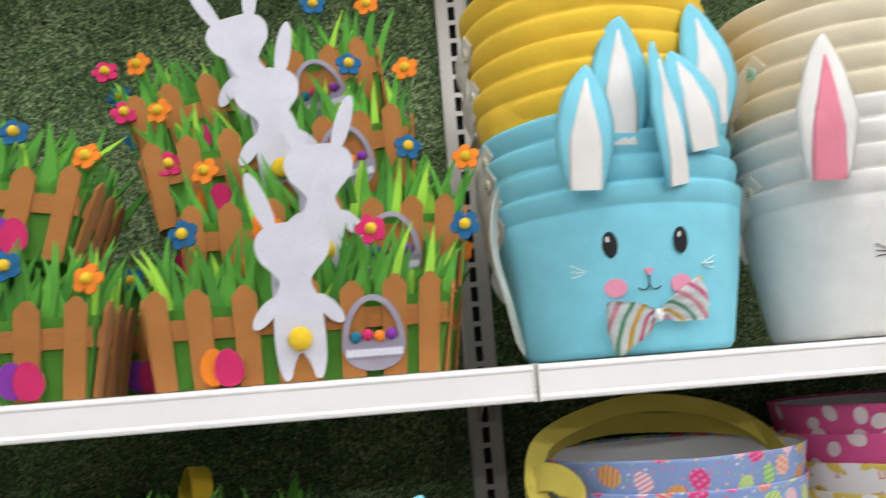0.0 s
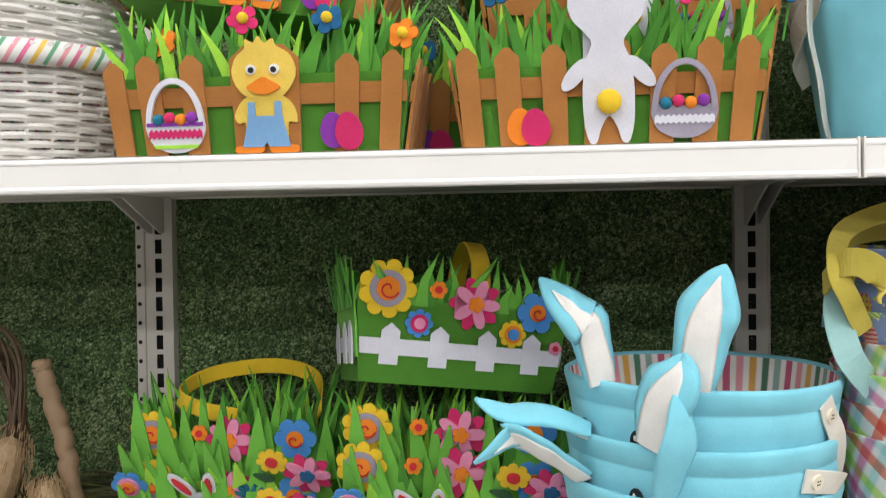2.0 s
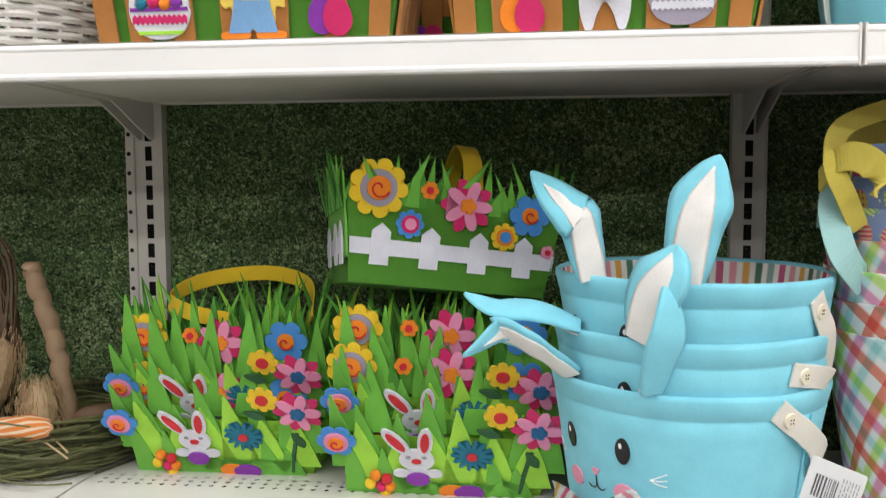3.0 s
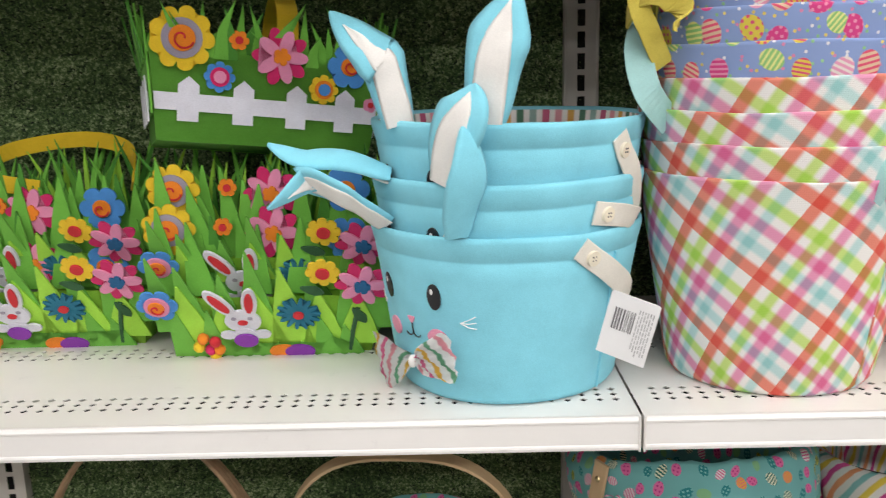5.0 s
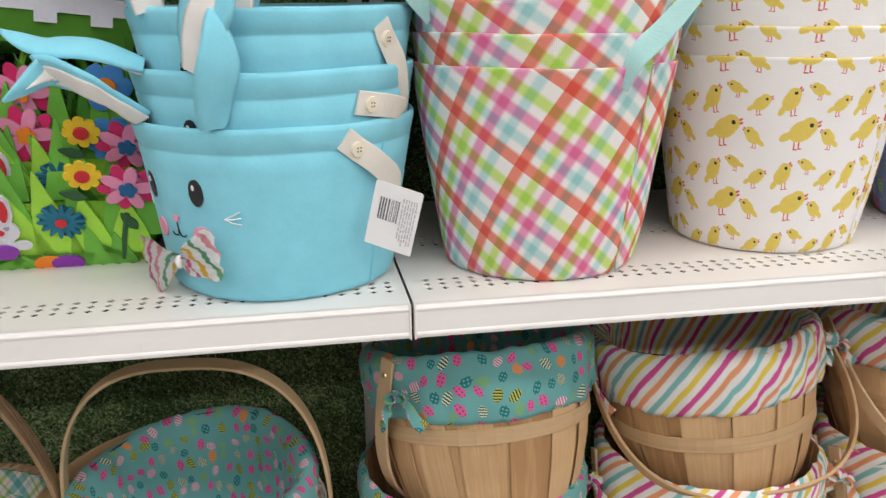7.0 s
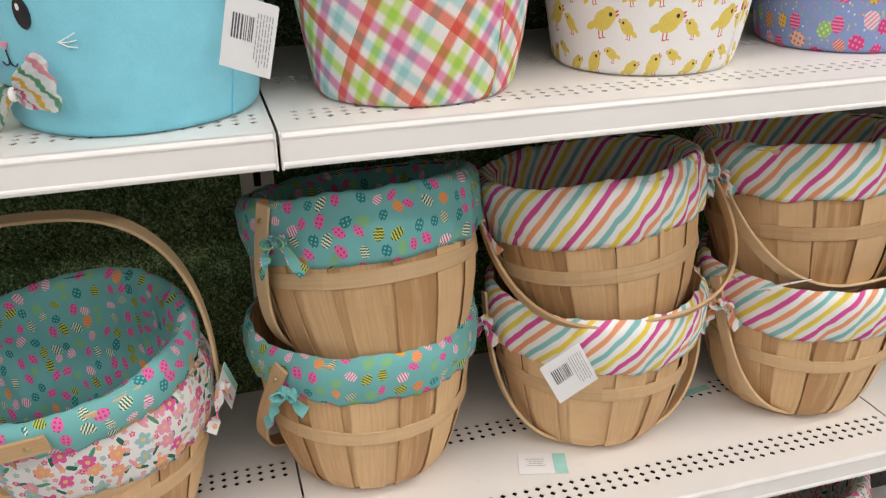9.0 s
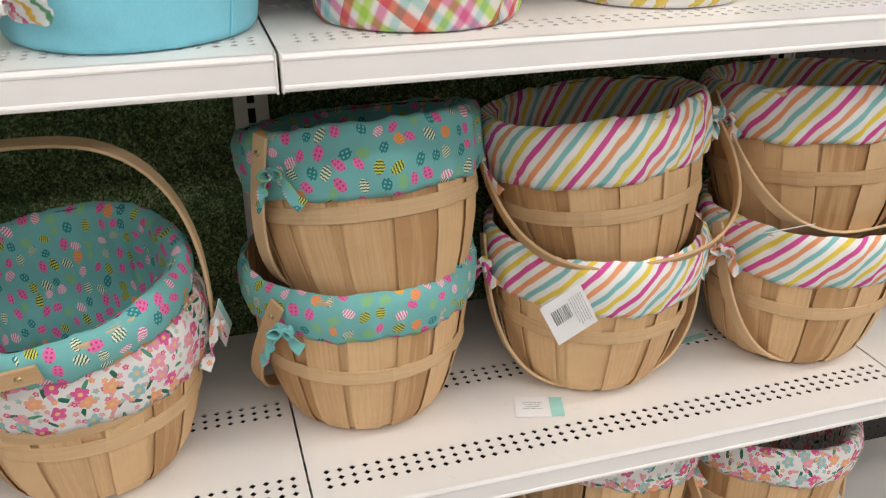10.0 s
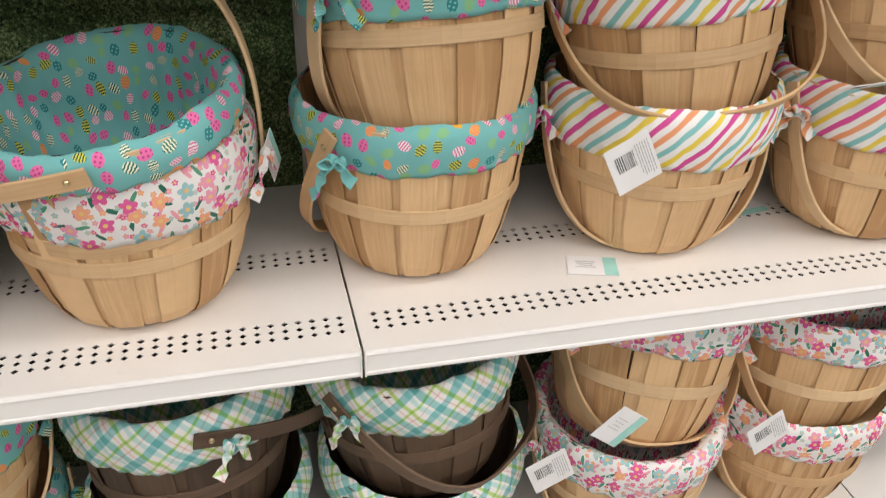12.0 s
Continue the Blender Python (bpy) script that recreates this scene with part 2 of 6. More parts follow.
def turf(name):
    s = Shade(name, 0.85)
    p = s.coord()
    fine, mid, big = s.noise(p, 260, 3, 0.75), s.noise(p, 60, 4), s.noise(p, 7, 4)
    r = s.ex(s.n("ShaderNodeNewGeometry").outputs["Random Per Island"])
    k = fine * 0.66 + mid * 0.12 + big * 0.16 + (r - 0.5) * 0.38
    s.bump(fine, 0.6, 0.004)
    return s.done(s.ramp(k, [(0.36, (0.007, 0.016, 0.007)), (0.53, (0.029, 0.064, 0.020)), (0.63, (0.095, 0.165, 0.05)), (0.73, (0.42, 0.50, 0.27))]))


M["turf"] = turf("turf_mat")
M["aqua"] = felt("aqua_fleece", (0.23, 0.65, 0.79), 0.08)
M["yellow_fleece"] = felt("yellow_fleece", (0.87, 0.57, 0.035), 0.1)
M["white_fleece"] = felt("white_fleece", (0.80, 0.78, 0.75), 0.08)
M["cream_fleece"] = felt("cream_fleece", (0.76, 0.68, 0.50), 0.08)
M["ear_white"] = felt("ear_white", (0.84, 0.82, 0.79), 0.08)
M["pink"] = felt("pink_felt", (0.80, 0.25, 0.34), 0.1)
M["cheek"] = felt("cheek_pink", (0.86, 0.34, 0.48), 0.1)
M["black"] = plain("black_thread", (0.015, 0.015, 0.018), 0.35)
M["button"] = plain("cream_button", (0.78, 0.72, 0.58), 0.3)
M["canvas"] = felt("canvas_strap", (0.74, 0.71, 0.64), 0.08)
M["yellow_strap"] = felt("yellow_strap", (0.64, 0.53, 0.085), 0.12)
M["aqua_strap"] = felt("aqua_strap", (0.38, 0.66, 0.65), 0.1)
M["card"] = plain("white_card", (0.84, 0.84, 0.85), 0.5, vary=0.02)
M["ink"] = plain("grey_print", (0.10, 0.10, 0.11), 0.6)
M["faint_ink"] = plain("faint_print", (0.42, 0.42, 0.43), 0.6)
M["mint"] = plain("mint_print", (0.35, 0.68, 0.62), 0.6)
M["thread"] = plain("white_thread", (0.85, 0.85, 0.84), 0.7)
M["stripe_lining"] = stripe_cloth("stripe_lining", 0.085, [(0, (0.55, 0.10, 0.22)), (0.11, WHITE), (0.2, (0.28, 0.45, 0.42)), (0.31, WHITE), (0.4, (0.06, 0.2, 0.12)), (0.51, WHITE), (0.6, (0.75, 0.42, 0.08)), (0.71, WHITE), (0.8, (0.8, 0.35, 0.42)), (0.91, WHITE)], 0.0, False)
M["bow"] = stripe_cloth("bow_cloth", 0.048, [(0, (0.82, 0.18, 0.36)), (0.10, WHITE), (0.25, (0.88, 0.56, 0.08)), (0.35, WHITE), (0.5, (0.14, 0.42, 0.24)), (0.59, WHITE), (0.75, (0.84, 0.36, 0.42)), (0.85, WHITE)], 0.5)
TEAL = (0.180, 0.490, 0.485)
M["teal_eggs"] = egg_cloth("teal_egg_cloth", TEAL, 0.0222,
    [(0, (0.80, 0.17, 0.40)), (0.31, (0.66, 0.66, 0.10)), (0.45, (0.80, 0.82, 0.62)), (0.55, (0.84, 0.80, 0.80)), (0.67, (0.85, 0.45, 0.06)), (0.72, (0.24, 0.52, 0.26)), (0.85, (0.02, 0.24, 0.26))],
    [(0, (0.56, 0.05, 0.26)), (0.31, (0.03, 0.10, 0.05)), (0.45, (0.03, 0.17, 0.14)), (0.55, (0.72, 0.16, 0.36)), (0.67, (0.85, 0.22, 0.20)), (0.72, (0.24, 0.52, 0.26)), (0.85, (0.22, 0.56, 0.52))], kinds=(0.31, 0.72, 0.85), shape=(0.28, 0.375))
M["blue_eggs"] = egg_cloth("blue_egg_cloth", (0.27, 0.37, 0.66), 0.035,
    [(0, (0.72, 0.06, 0.25)), (0.25, (0.80, 0.55, 0.38)), (0.5, (0.76, 0.60, 0.08)), (0.7, (0.80, 0.35, 0.50)), (0.85, (0.30, 0.60, 0.20))],
    [(0, (0.82, 0.30, 0.45)), (0.25, (0.75, 0.10, 0.18)), (0.5, (0.72, 0.10, 0.20)), (0.7, (0.85, 0.75, 0.70)), (0.85, (0.80, 0.80, 0.30))], 0.4, shape=(0.30, 0.36), confetti=True)
M["pink_print"] = egg_cloth("pink_print_cloth", (0.72, 0.10, 0.30), 0.03,
    [(0, (0.82, 0.72, 0.72)), (0.7, (0.72, 0.10, 0.30))], [(0, (0.82, 0.72, 0.72)), (0.7, (0.72, 0.10, 0.30))], 0.4)
M["floral"] = floral_cloth("floral_cloth")
M["chicks"] = chick_cloth("chick_cloth")
R_, G_, P_, A_, W_ = (0.83, 0.24, 0.165), (0.60, 0.80, 0.22), (0.84, 0.32, 0.52), (0.52, 0.76, 0.76), (0.90, 0.89, 0.88)
M["plaid"] = plaid_cloth("spring_plaid_cloth", 0.097,
    [(0, R_), (0.14, W_), (0.26, G_), (0.38, W_), (0.46, P_), (0.59, W_), (0.68, A_), (0.80, W_)],
    [(0, R_), (0.14, W_), (0.24, A_), (0.36, W_), (0.46, P_), (0.59, W_), (0.70, G_), (0.83, W_)], 0.585, phase=(0.476, 0.26))
M["mint_plaid"] = plaid_cloth("mint_plaid_cloth", 0.050,
    [(0, (0.30, 0.62, 0.60)), (0.22, W_), (0.34, (0.85, 0.50, 0.45)), (0.37, W_), (0.5, (0.50, 0.70, 0.22)), (0.62, W_), (0.78, (0.55, 0.78, 0.76)), (0.92, W_)],
    [(0, (0.30, 0.62, 0.64)), (0.24, W_), (0.5, (0.50, 0.70, 0.22)), (0.58, W_), (0.75, (0.85, 0.55, 0.5)), (0.78, W_)], 0.75)
M["candy"] = stripe_cloth("candy_stripe_cloth", 0.064, [(0, (0.70, 0.06, 0.32)), (0.12, WHITE), (0.25, (0.85, 0.34, 0.15)), (0.37, WHITE), (0.5, (0.22, 0.55, 0.55)), (0.62, WHITE), (0.75, (0.84, 0.64, 0.06)), (0.87, WHITE)], 0.75)
M["chip"] = wood("pale_chip_wood", (0.77, 0.515, 0.275), (0.50, 0.285, 0.125))
M["hoop"] = wood("pale_hoop_wood", (0.70, 0.50, 0.29), (0.54, 0.33, 0.16), 0.3)
# stain of the dark baskets; also painted shade inside the pale ones
M["chip_dark"] = wood("dark_chip_wood_and_shade", (0.125, 0.075, 0.042), (0.05, 0.029, 0.016))
M["hoop_dark"] = wood("dark_hoop_wood", (0.145, 0.088, 0.052), (0.07, 0.041, 0.024), 0.3)
M["brass"] = plain("rivet_brass", (0.65, 0.52, 0.30), 0.3, 1.0)
M["white_wicker"] = wicker_mat("white_wicker", (0.82, 0.80, 0.77), (0.66, 0.64, 0.60))
M["pale_wicker"] = wicker_mat("pale_wicker", (0.58, 0.40, 0.24), (0.32, 0.19, 0.10))
for nm, c in dict(f_brown=(0.42, 0.17, 0.035), f_green=(0.115, 0.40, 0.04), f_lime=(0.38, 0.74, 0.06), f_leaf=(0.065, 0.27, 0.025), f_white=(0.70, 0.70, 0.78), f_yellow=(0.86, 0.58, 0.02),
                  f_duck=(0.84, 0.60, 0.10), f_denim=(0.20, 0.40, 0.68), f_orange=(0.86, 0.24, 0.01), f_magenta=(0.62, 0.015, 0.13), f_purple=(0.24, 0.03, 0.38), f_blue=(0.004, 0.11, 0.27), f_red=(0.62, 0.02, 0.03),
                  f_grey=(0.34, 0.31, 0.39), f_pale_pink=(0.80, 0.28, 0.46), f_sky=(0.06, 0.27, 0.68), f_teal=(0.005, 0.16, 0.26), f_tealleaf=(0.02, 0.10, 0.03), f_meadow=(0.155, 0.47, 0.05)).items():
    M[nm] = felt(nm[2:] + "_felt", c, 0.12)


# ---- mesh helpers ----
def part(name, bm, material, parent=None, label="", smooth=False):
    """Links a bmesh as one mesh object under a thing or a part."""
    me = bpy.data.meshes.new(name)
    bm.to_mesh(me)
    bm.free()
    return part_mesh(name, me, material, parent, label, smooth)


def part_mesh(name, me, material, parent=None, label="", smooth=False):
    if material is not None and not me.materials:
        me.materials.append(M[material])
    if smooth:
        me.shade_smooth()
    ob = new(name, me)
    ob.parent = parent
    if label:
        tagged(ob, label)
    return ob


def thing(name, label, category, m, group="", kind=""):
    ob = new(name)
    ob.matrix_world = m
    ob.empty_display_size = 0.02
    return tagged(ob, label, category, group, kind)


def box(cx, cy, cz, sx, sy, sz, bevel=0.0, bm=None):
    own = bm is None
    bm = bmesh.new() if own else bm
    r = bmesh.ops.create_cube(bm, size=1.0, matrix=Matrix.LocRotScale((cx, cy, cz), None, (sx, sy, sz)))
    if bevel:
        edges = list({e for v in r["verts"] for e in v.link_edges})
        bmesh.ops.bevel(bm, geom=edges, offset=bevel, segments=2, affect="EDGES", profile=0.5)
    return bm


def grid_mesh(rows, closed_u=False, uvs=None, bm=None):
    """Quads between rows of points; uvs are rows of (u, v) of the same shape."""
    bm = bm or bmesh.new()
    uvl = bm.loops.layers.uv.verify()
    vs = [[bm.verts.new(p) for p in row] for row in rows]
    n = len(rows[0])
    for i in range(len(rows) - 1):
        for j in range(n if closed_u else n - 1):
            k = (j + 1) % n
            f = bm.faces.new((vs[i][j], vs[i][k], vs[i + 1][k], vs[i + 1][j]))
            if uvs:
                wrap = k < j
                last = uvs[i][-1][0] + (uvs[i][-1][0] - uvs[i][-2][0]) if wrap else 0
                last2 = uvs[i + 1][-1][0] + (uvs[i + 1][-1][0] - uvs[i + 1][-2][0]) if wrap else 0
                q = (uvs[i][j], (last, uvs[i][j][1]) if wrap else uvs[i][k], (last2, uvs[i + 1][j][1]) if wrap else uvs[i + 1][k], uvs[i + 1][j])
                for lp, c in zip(f.loops, q):
                    lp[uvl].uv = c
    return bm


def lathe(profile, n=64, wobble=0.0, seed=0, wave=None, sx=1.0, sy=1.0):
    """Turns (r, z) round z. UVs in metres. wobble: metres of slow unevenness."""
    rows, uvs, run, prev = [], [], 0.0, None
    rref = max(r for r, z in profile)
    for r, z in profile:
        if prev is not None:
            run += math.hypot(r - prev[0], z - prev[1])
        prev = (r, z)
        row, uv = [], []
        for j in range(n):
            a = 2 * math.pi * j / n
            w = wobble * noise.noise(Vector((math.cos(a) * 1.6 + seed * 7.3, math.sin(a) * 1.6, z * 9 + seed))) if r > 0.02 else 0
            dz = wave(a, r, z) if wave else 0.0
            row.append(((r + w) * math.cos(a) * sx, (r + w) * math.sin(a) * sy, z + dz))
            uv.append((a * rref, run))
        rows.append(row)
        uvs.append(uv)
    return grid_mesh(rows, True, uvs)


def spline(pts, per=8, closed=False):
    """A smooth line through the points (Catmull-Rom)."""
    p = [Vector(q) for q in pts]
    out = []
    n = len(p)
    for i in range(n if closed else n - 1):
        a, b, c, d = (p[(i - 1) % n], p[i], p[(i + 1) % n], p[(i + 2) % n]) if closed else (p[max(i - 1, 0)], p[i], p[i + 1], p[min(i + 2, n - 1)])
        for k in range(per):
            t = k / per
            out.append(0.5 * ((2 * b) + (c - a) * t + (2 * a - 5 * b + 4 * c - d) * t * t + (3 * b - a - 3 * c + d) * t * t * t))
    if not closed:
        out.append(p[-1])
    return out


def strap(path, side, w, t, bm=None, taper=None):
    """A flat band along a line: w wide along side (a vector or a function of the run 0..1), t thick."""
    bm = bm or bmesh.new()
    uvl = bm.loops.layers.uv.verify()
    path = [Vector(q) for q in path]
    rings, run = [], 0.0
    for i, p in enumerate(path):
        tan = (path[min(i + 1, len(path) - 1)] - path[max(i - 1, 0)]).normalized()
        if side is None:   # the broad face turned to the aisle
            s = tan.cross(Vector((0, -1, 0.25)))
        else:
            s = Vector(side(i / (len(path) - 1)) if callable(side) else side)
        s = (s - tan * s.dot(tan)).normalized()
        nrm = tan.cross(s)
        if i:
            run += (p - path[i - 1]).length
        ww = w * (taper(i / (len(path) - 1)) if taper else 1)
        c = [p + s * ww / 2 * a + nrm * t / 2 * b for a, b in ((-1, -0.6), (-0.92, -1), (0.92, -1), (1, -0.6), (1, 0.6), (0.92, 1), (-0.92, 1), (-1, 0.6))]
        rings.append(([bm.verts.new(q) for q in c], run))
    n = 8
    us = (0, 0.05, 0.95, 1, 1, 0.95, 0.05, 0)
    for (r0, v0), (r1, v1) in zip(rings, rings[1:]):
        for j in range(n):
            k = (j + 1) % n
            f = bm.faces.new((r0[j], r0[k], r1[k], r1[j]))
            for lp, c in zip(f.loops, ((us[j] * w, v0), (us[k] * w, v0), (us[k] * w, v1), (us[j] * w, v1))):
                lp[uvl].uv = c
    bm.faces.new(rings[0][0][::-1])
    bm.faces.new(rings[-1][0])
    return bm


def tube(path, r, n=6, bm=None, ends=True):
    """A round rod along a line; r a number or a function of the run 0..1."""
    bm = bm or bmesh.new()
    path = [Vector(q) for q in path]
    rings, up = [], Vector((0.13, 0.21, 0.97))
    for i, p in enumerate(path):
        tan = (path[min(i + 1, len(path) - 1)] - path[max(i - 1, 0)]).normalized()
        s = tan.cross(up)
        if s.length < 0.2:
            s = tan.cross(Vector((0.9, 0.3, 0.1)))
        s.normalize()
        up = s.cross(tan).normalized()
        rr = r(i / (len(path) - 1)) if callable(r) else r
        rings.append([bm.verts.new(p + (s * math.cos(6.28318 * j / n) + up * math.sin(6.28318 * j / n)) * rr) for j in range(n)])
    for r0, r1 in zip(rings, rings[1:]):
        for j in range(n):
            bm.faces.new((r0[j], r0[(j + 1) % n], r1[(j + 1) % n], r1[j]))
    if ends:
        bm.faces.new(rings[0][::-1])
        bm.faces.new(rings[-1])
    return bm


def cut(outline, t, m=None, bm=None):
    """A flat piece of that outline (x, z), t thick towards -y, its back at y = 0."""
    bm = bm or bmesh.new()
    m = m or Matrix()
    front = [bm.verts.new(m @ Vector((x, -t, z))) for x, z in outline]
    back = [bm.verts.new(m @ Vector((x, 0, z))) for x, z in outline]
    f = bm.faces.new(front)
    g = bm.faces.new(back[::-1])
    n = len(outline)
    for i in range(n):
        bm.faces.new((front[i], back[i], back[(i + 1) % n], front[(i + 1) % n]))
    bmesh.ops.triangulate(bm, faces=[f, g])
    bmesh.ops.recalc_face_normals(bm, faces=bm.faces)
    return bm


def oval(cx, cz, rx, rz, n=24, turned=0.0):
    c, s = math.cos(turned), math.sin(turned)
    out = []
    for i in range(n):
        a = 2 * math.pi * i / n
        x, z = rx * math.cos(a), rz * math.sin(a)
        out.append((cx + x * c - z * s, cz + x * s + z * c))
    return out


def rosette(cx, cz, r, petals, deep=0.35, point=False, turned=0.0):
    """The outline of a flower: round petals, or pointed ones."""
    out = []
    n = petals * 10
    for i in range(n):
        a = 2 * math.pi * i / n
        k = abs(math.cos(petals * a / 2))
        k = 1 - deep + deep * (k ** 1.6 if point else k ** 0.45)
        out.append((cx + r * k * math.cos(a + turned), cz + r * k * math.sin(a + turned)))
    return out


def smooth2(pts, per=6):
    return [(q.x, q.y) for q in spline([(x, z, 0) for x, z in pts], per, True)]


def blob(c, r, seg=10, bm=None, squash=(1, 1, 1)):
    bm = bm or bmesh.new()
    bmesh.ops.create_uvsphere(bm, u_segments=seg, v_segments=max(6, seg // 2 + 1), radius=r, matrix=Matrix.LocRotScale(c, None, squash))
    return bm


# ---- the building: floor, ceiling, far walls ----
def setting(name, bm, material, label):
    ob = part(name, bm, material)
    return tagged(ob, label, name.split("_")[0], kind="structure")


setting("floor", box(0, -1.5, -0.13, 14, 12, 0.1), "floor", "pale polished store floor of large tiles")
setting("ceiling", box(0, -1.5, CEIL + 0.05, 14, 12, 0.1), "ceiling", "white suspended store ceiling")
setting("wall_south", box(0, -7.5, 1.76, 14, 0.1, 3.68), "gondola", "plain grey store wall")
# the aisle partition is added out of view; its height cuts low light
setting("wall_aisle", box(0, -2.0, 1.07, 12, 0.1, 2.30), "gondola", "plain unseen partition across the aisle, added to block low light")
setting("wall_north", box(0, 4.5, 1.76, 14, 0.1, 3.68), "gondola", "plain white store wall behind the shelving")
setting("wall_west", box(-7, -1.5, 1.76, 0.1, 12, 3.68), "gondola", "plain white store wall")
setting("wall_east", box(7, -1.5, 1.76, 0.1, 12, 3.68), "gondola", "plain white store wall")
for ly in (0.1, -1.2, -3.2, -5.6):
    for lx in (-2.6, 0.0, 2.6):
        fixture = thing("ceiling_light", "long white fluorescent ceiling light", "ceiling light", pose(lx, ly, CEIL), "ceiling lights")
        part("frame", box(0, 0, -0.03, 2.5, 0.36, 0.06, 0.008), "ceiling", fixture)
        part("diffuser", box(0, 0, -0.065, 2.44, 0.3, 0.012), "lamp", fixture)


# ---- gondola: back panels, uprights, shelves ----
def back_panels():
    for i, x in enumerate((-1.5 * BAY, -0.5 * BAY, 0.5 * BAY)):
        rng = np.random.default_rng(11 + i)
        ob = setting("backdrop_turf", box(x, YW + 0.03, 1.42, BAY, 0.03, 2.96), "turf", "dark green turf mat covering the back of the shelving")
        n = 60000
        bx, bz = rng.uniform(-BAY / 2, BAY / 2, n) + x, rng.uniform(0.1, 2.5, n)
        ang, ln, wd = rng.uniform(0, 6.283, n), rng.uniform(0.003, 0.007, n), rng.uniform(0.0008, 0.0017, n)
        out = rng.uniform(0.002, 0.010, n)
        dx, dz = np.cos(ang), np.sin(ang)
        y0 = YW + 0.0145
        a = np.stack([bx - dz * wd, np.full(n, y0), bz + dx * wd], 1)
        b = np.stack([bx + dz * wd, np.full(n, y0), bz - dx * wd], 1)
        c = np.stack([bx + dx * ln, y0 - out, bz + dz * ln], 1)
        verts = np.stack([a, b, c], 1).reshape(-1, 3)
        me = bpy.data.meshes.new("turf_tufts")
        me.from_pydata(verts.tolist(), [], np.arange(3 * n).reshape(-1, 3).tolist())
        part_mesh("turf_tufts", me, "turf", ob)["kind"] = "stuff"
    peg = setting("backdrop_pegboard", box(1.5 * BAY, YW + 0.03, 1.42, BAY, 0.03, 2.96), "peg", "dark pegboard back panel of the shelving")
    # flat black discs: the shade in the peg holes is painted on
    bm = bmesh.new()
    for i in range(36):
        for k in range(98):
            bmesh.ops.create_circle(bm, cap_ends=True, segments=6, radius=0.0032, matrix=pose(BAY + 0.012 + i * 0.0254, YW + 0.0142, 0.02 + k * 0.0254, 90))
    part("peg_hole", bm, "dark", peg)["kind"] = "stuff"


def upright(x):
    post = thing("upright_post", "slotted beige steel upright of the shelving", "upright", pose(x, 0, 0), "shelving uprights", "structure")
    pitch, hw, w = 0.0306, 0.0055, 0.025
    # one folded sheet: two flanges, two ribs, a face with real slots
    xs = (-w, -w, -w + 0.0025, -w + 0.0035, -hw, hw, w - 0.0035, w - 0.0025, w, w)
    ys = (0.022, -0.004, -0.004, 0.0, 0.0, 0.0, 0.0, -0.004, -0.004, 0.022)
    zs, first = [], 1.0216 - pitch * 31
    for k in range(92):
        z = first + k * pitch
        zs += [z + pitch * 0.63, z + pitch * 1.37]
    bm = bmesh.new()
    rows = [[bm.verts.new((xx, YW + yy, z)) for xx, yy in zip(xs, ys)] for z in zs]
    for i, (r0, r1) in enumerate(zip(rows, rows[1:])):
        for j in range(9):
            if j == 4 and i % 2 == 0:
                continue
            bm.faces.new((r0[j], r0[j + 1], r1[j + 1], r1[j]))
    bmesh.ops.recalc_face_normals(bm, faces=bm.faces)
    part("post", bm, "upright", post)
    if x == -BAY:
        flange = part("side_flange", box(-w - 0.008, YW + 0.004, 1.42, 0.013, 0.002, 2.96), "upright", post)
        # holes as flat black discs, their shade put into the colour
        bm = bmesh.new()
        for k in range(92):
            bmesh.ops.create_circle(bm, cap_ends=True, segments=8, radius=0.0036, matrix=pose(-w - 0.009, YW + 0.0027, first + k * pitch, 90))
        part("flange_hole", bm, "dark", flange)["kind"] = "stuff"
    # a black sheet gives the slots their shade by colour
    part("slot_backing", box(0, YW + 0.012, 1.42, 0.02, 0.002, 2.96), "dark", post, "black sheet behind the slots standing in for shade")
    return post


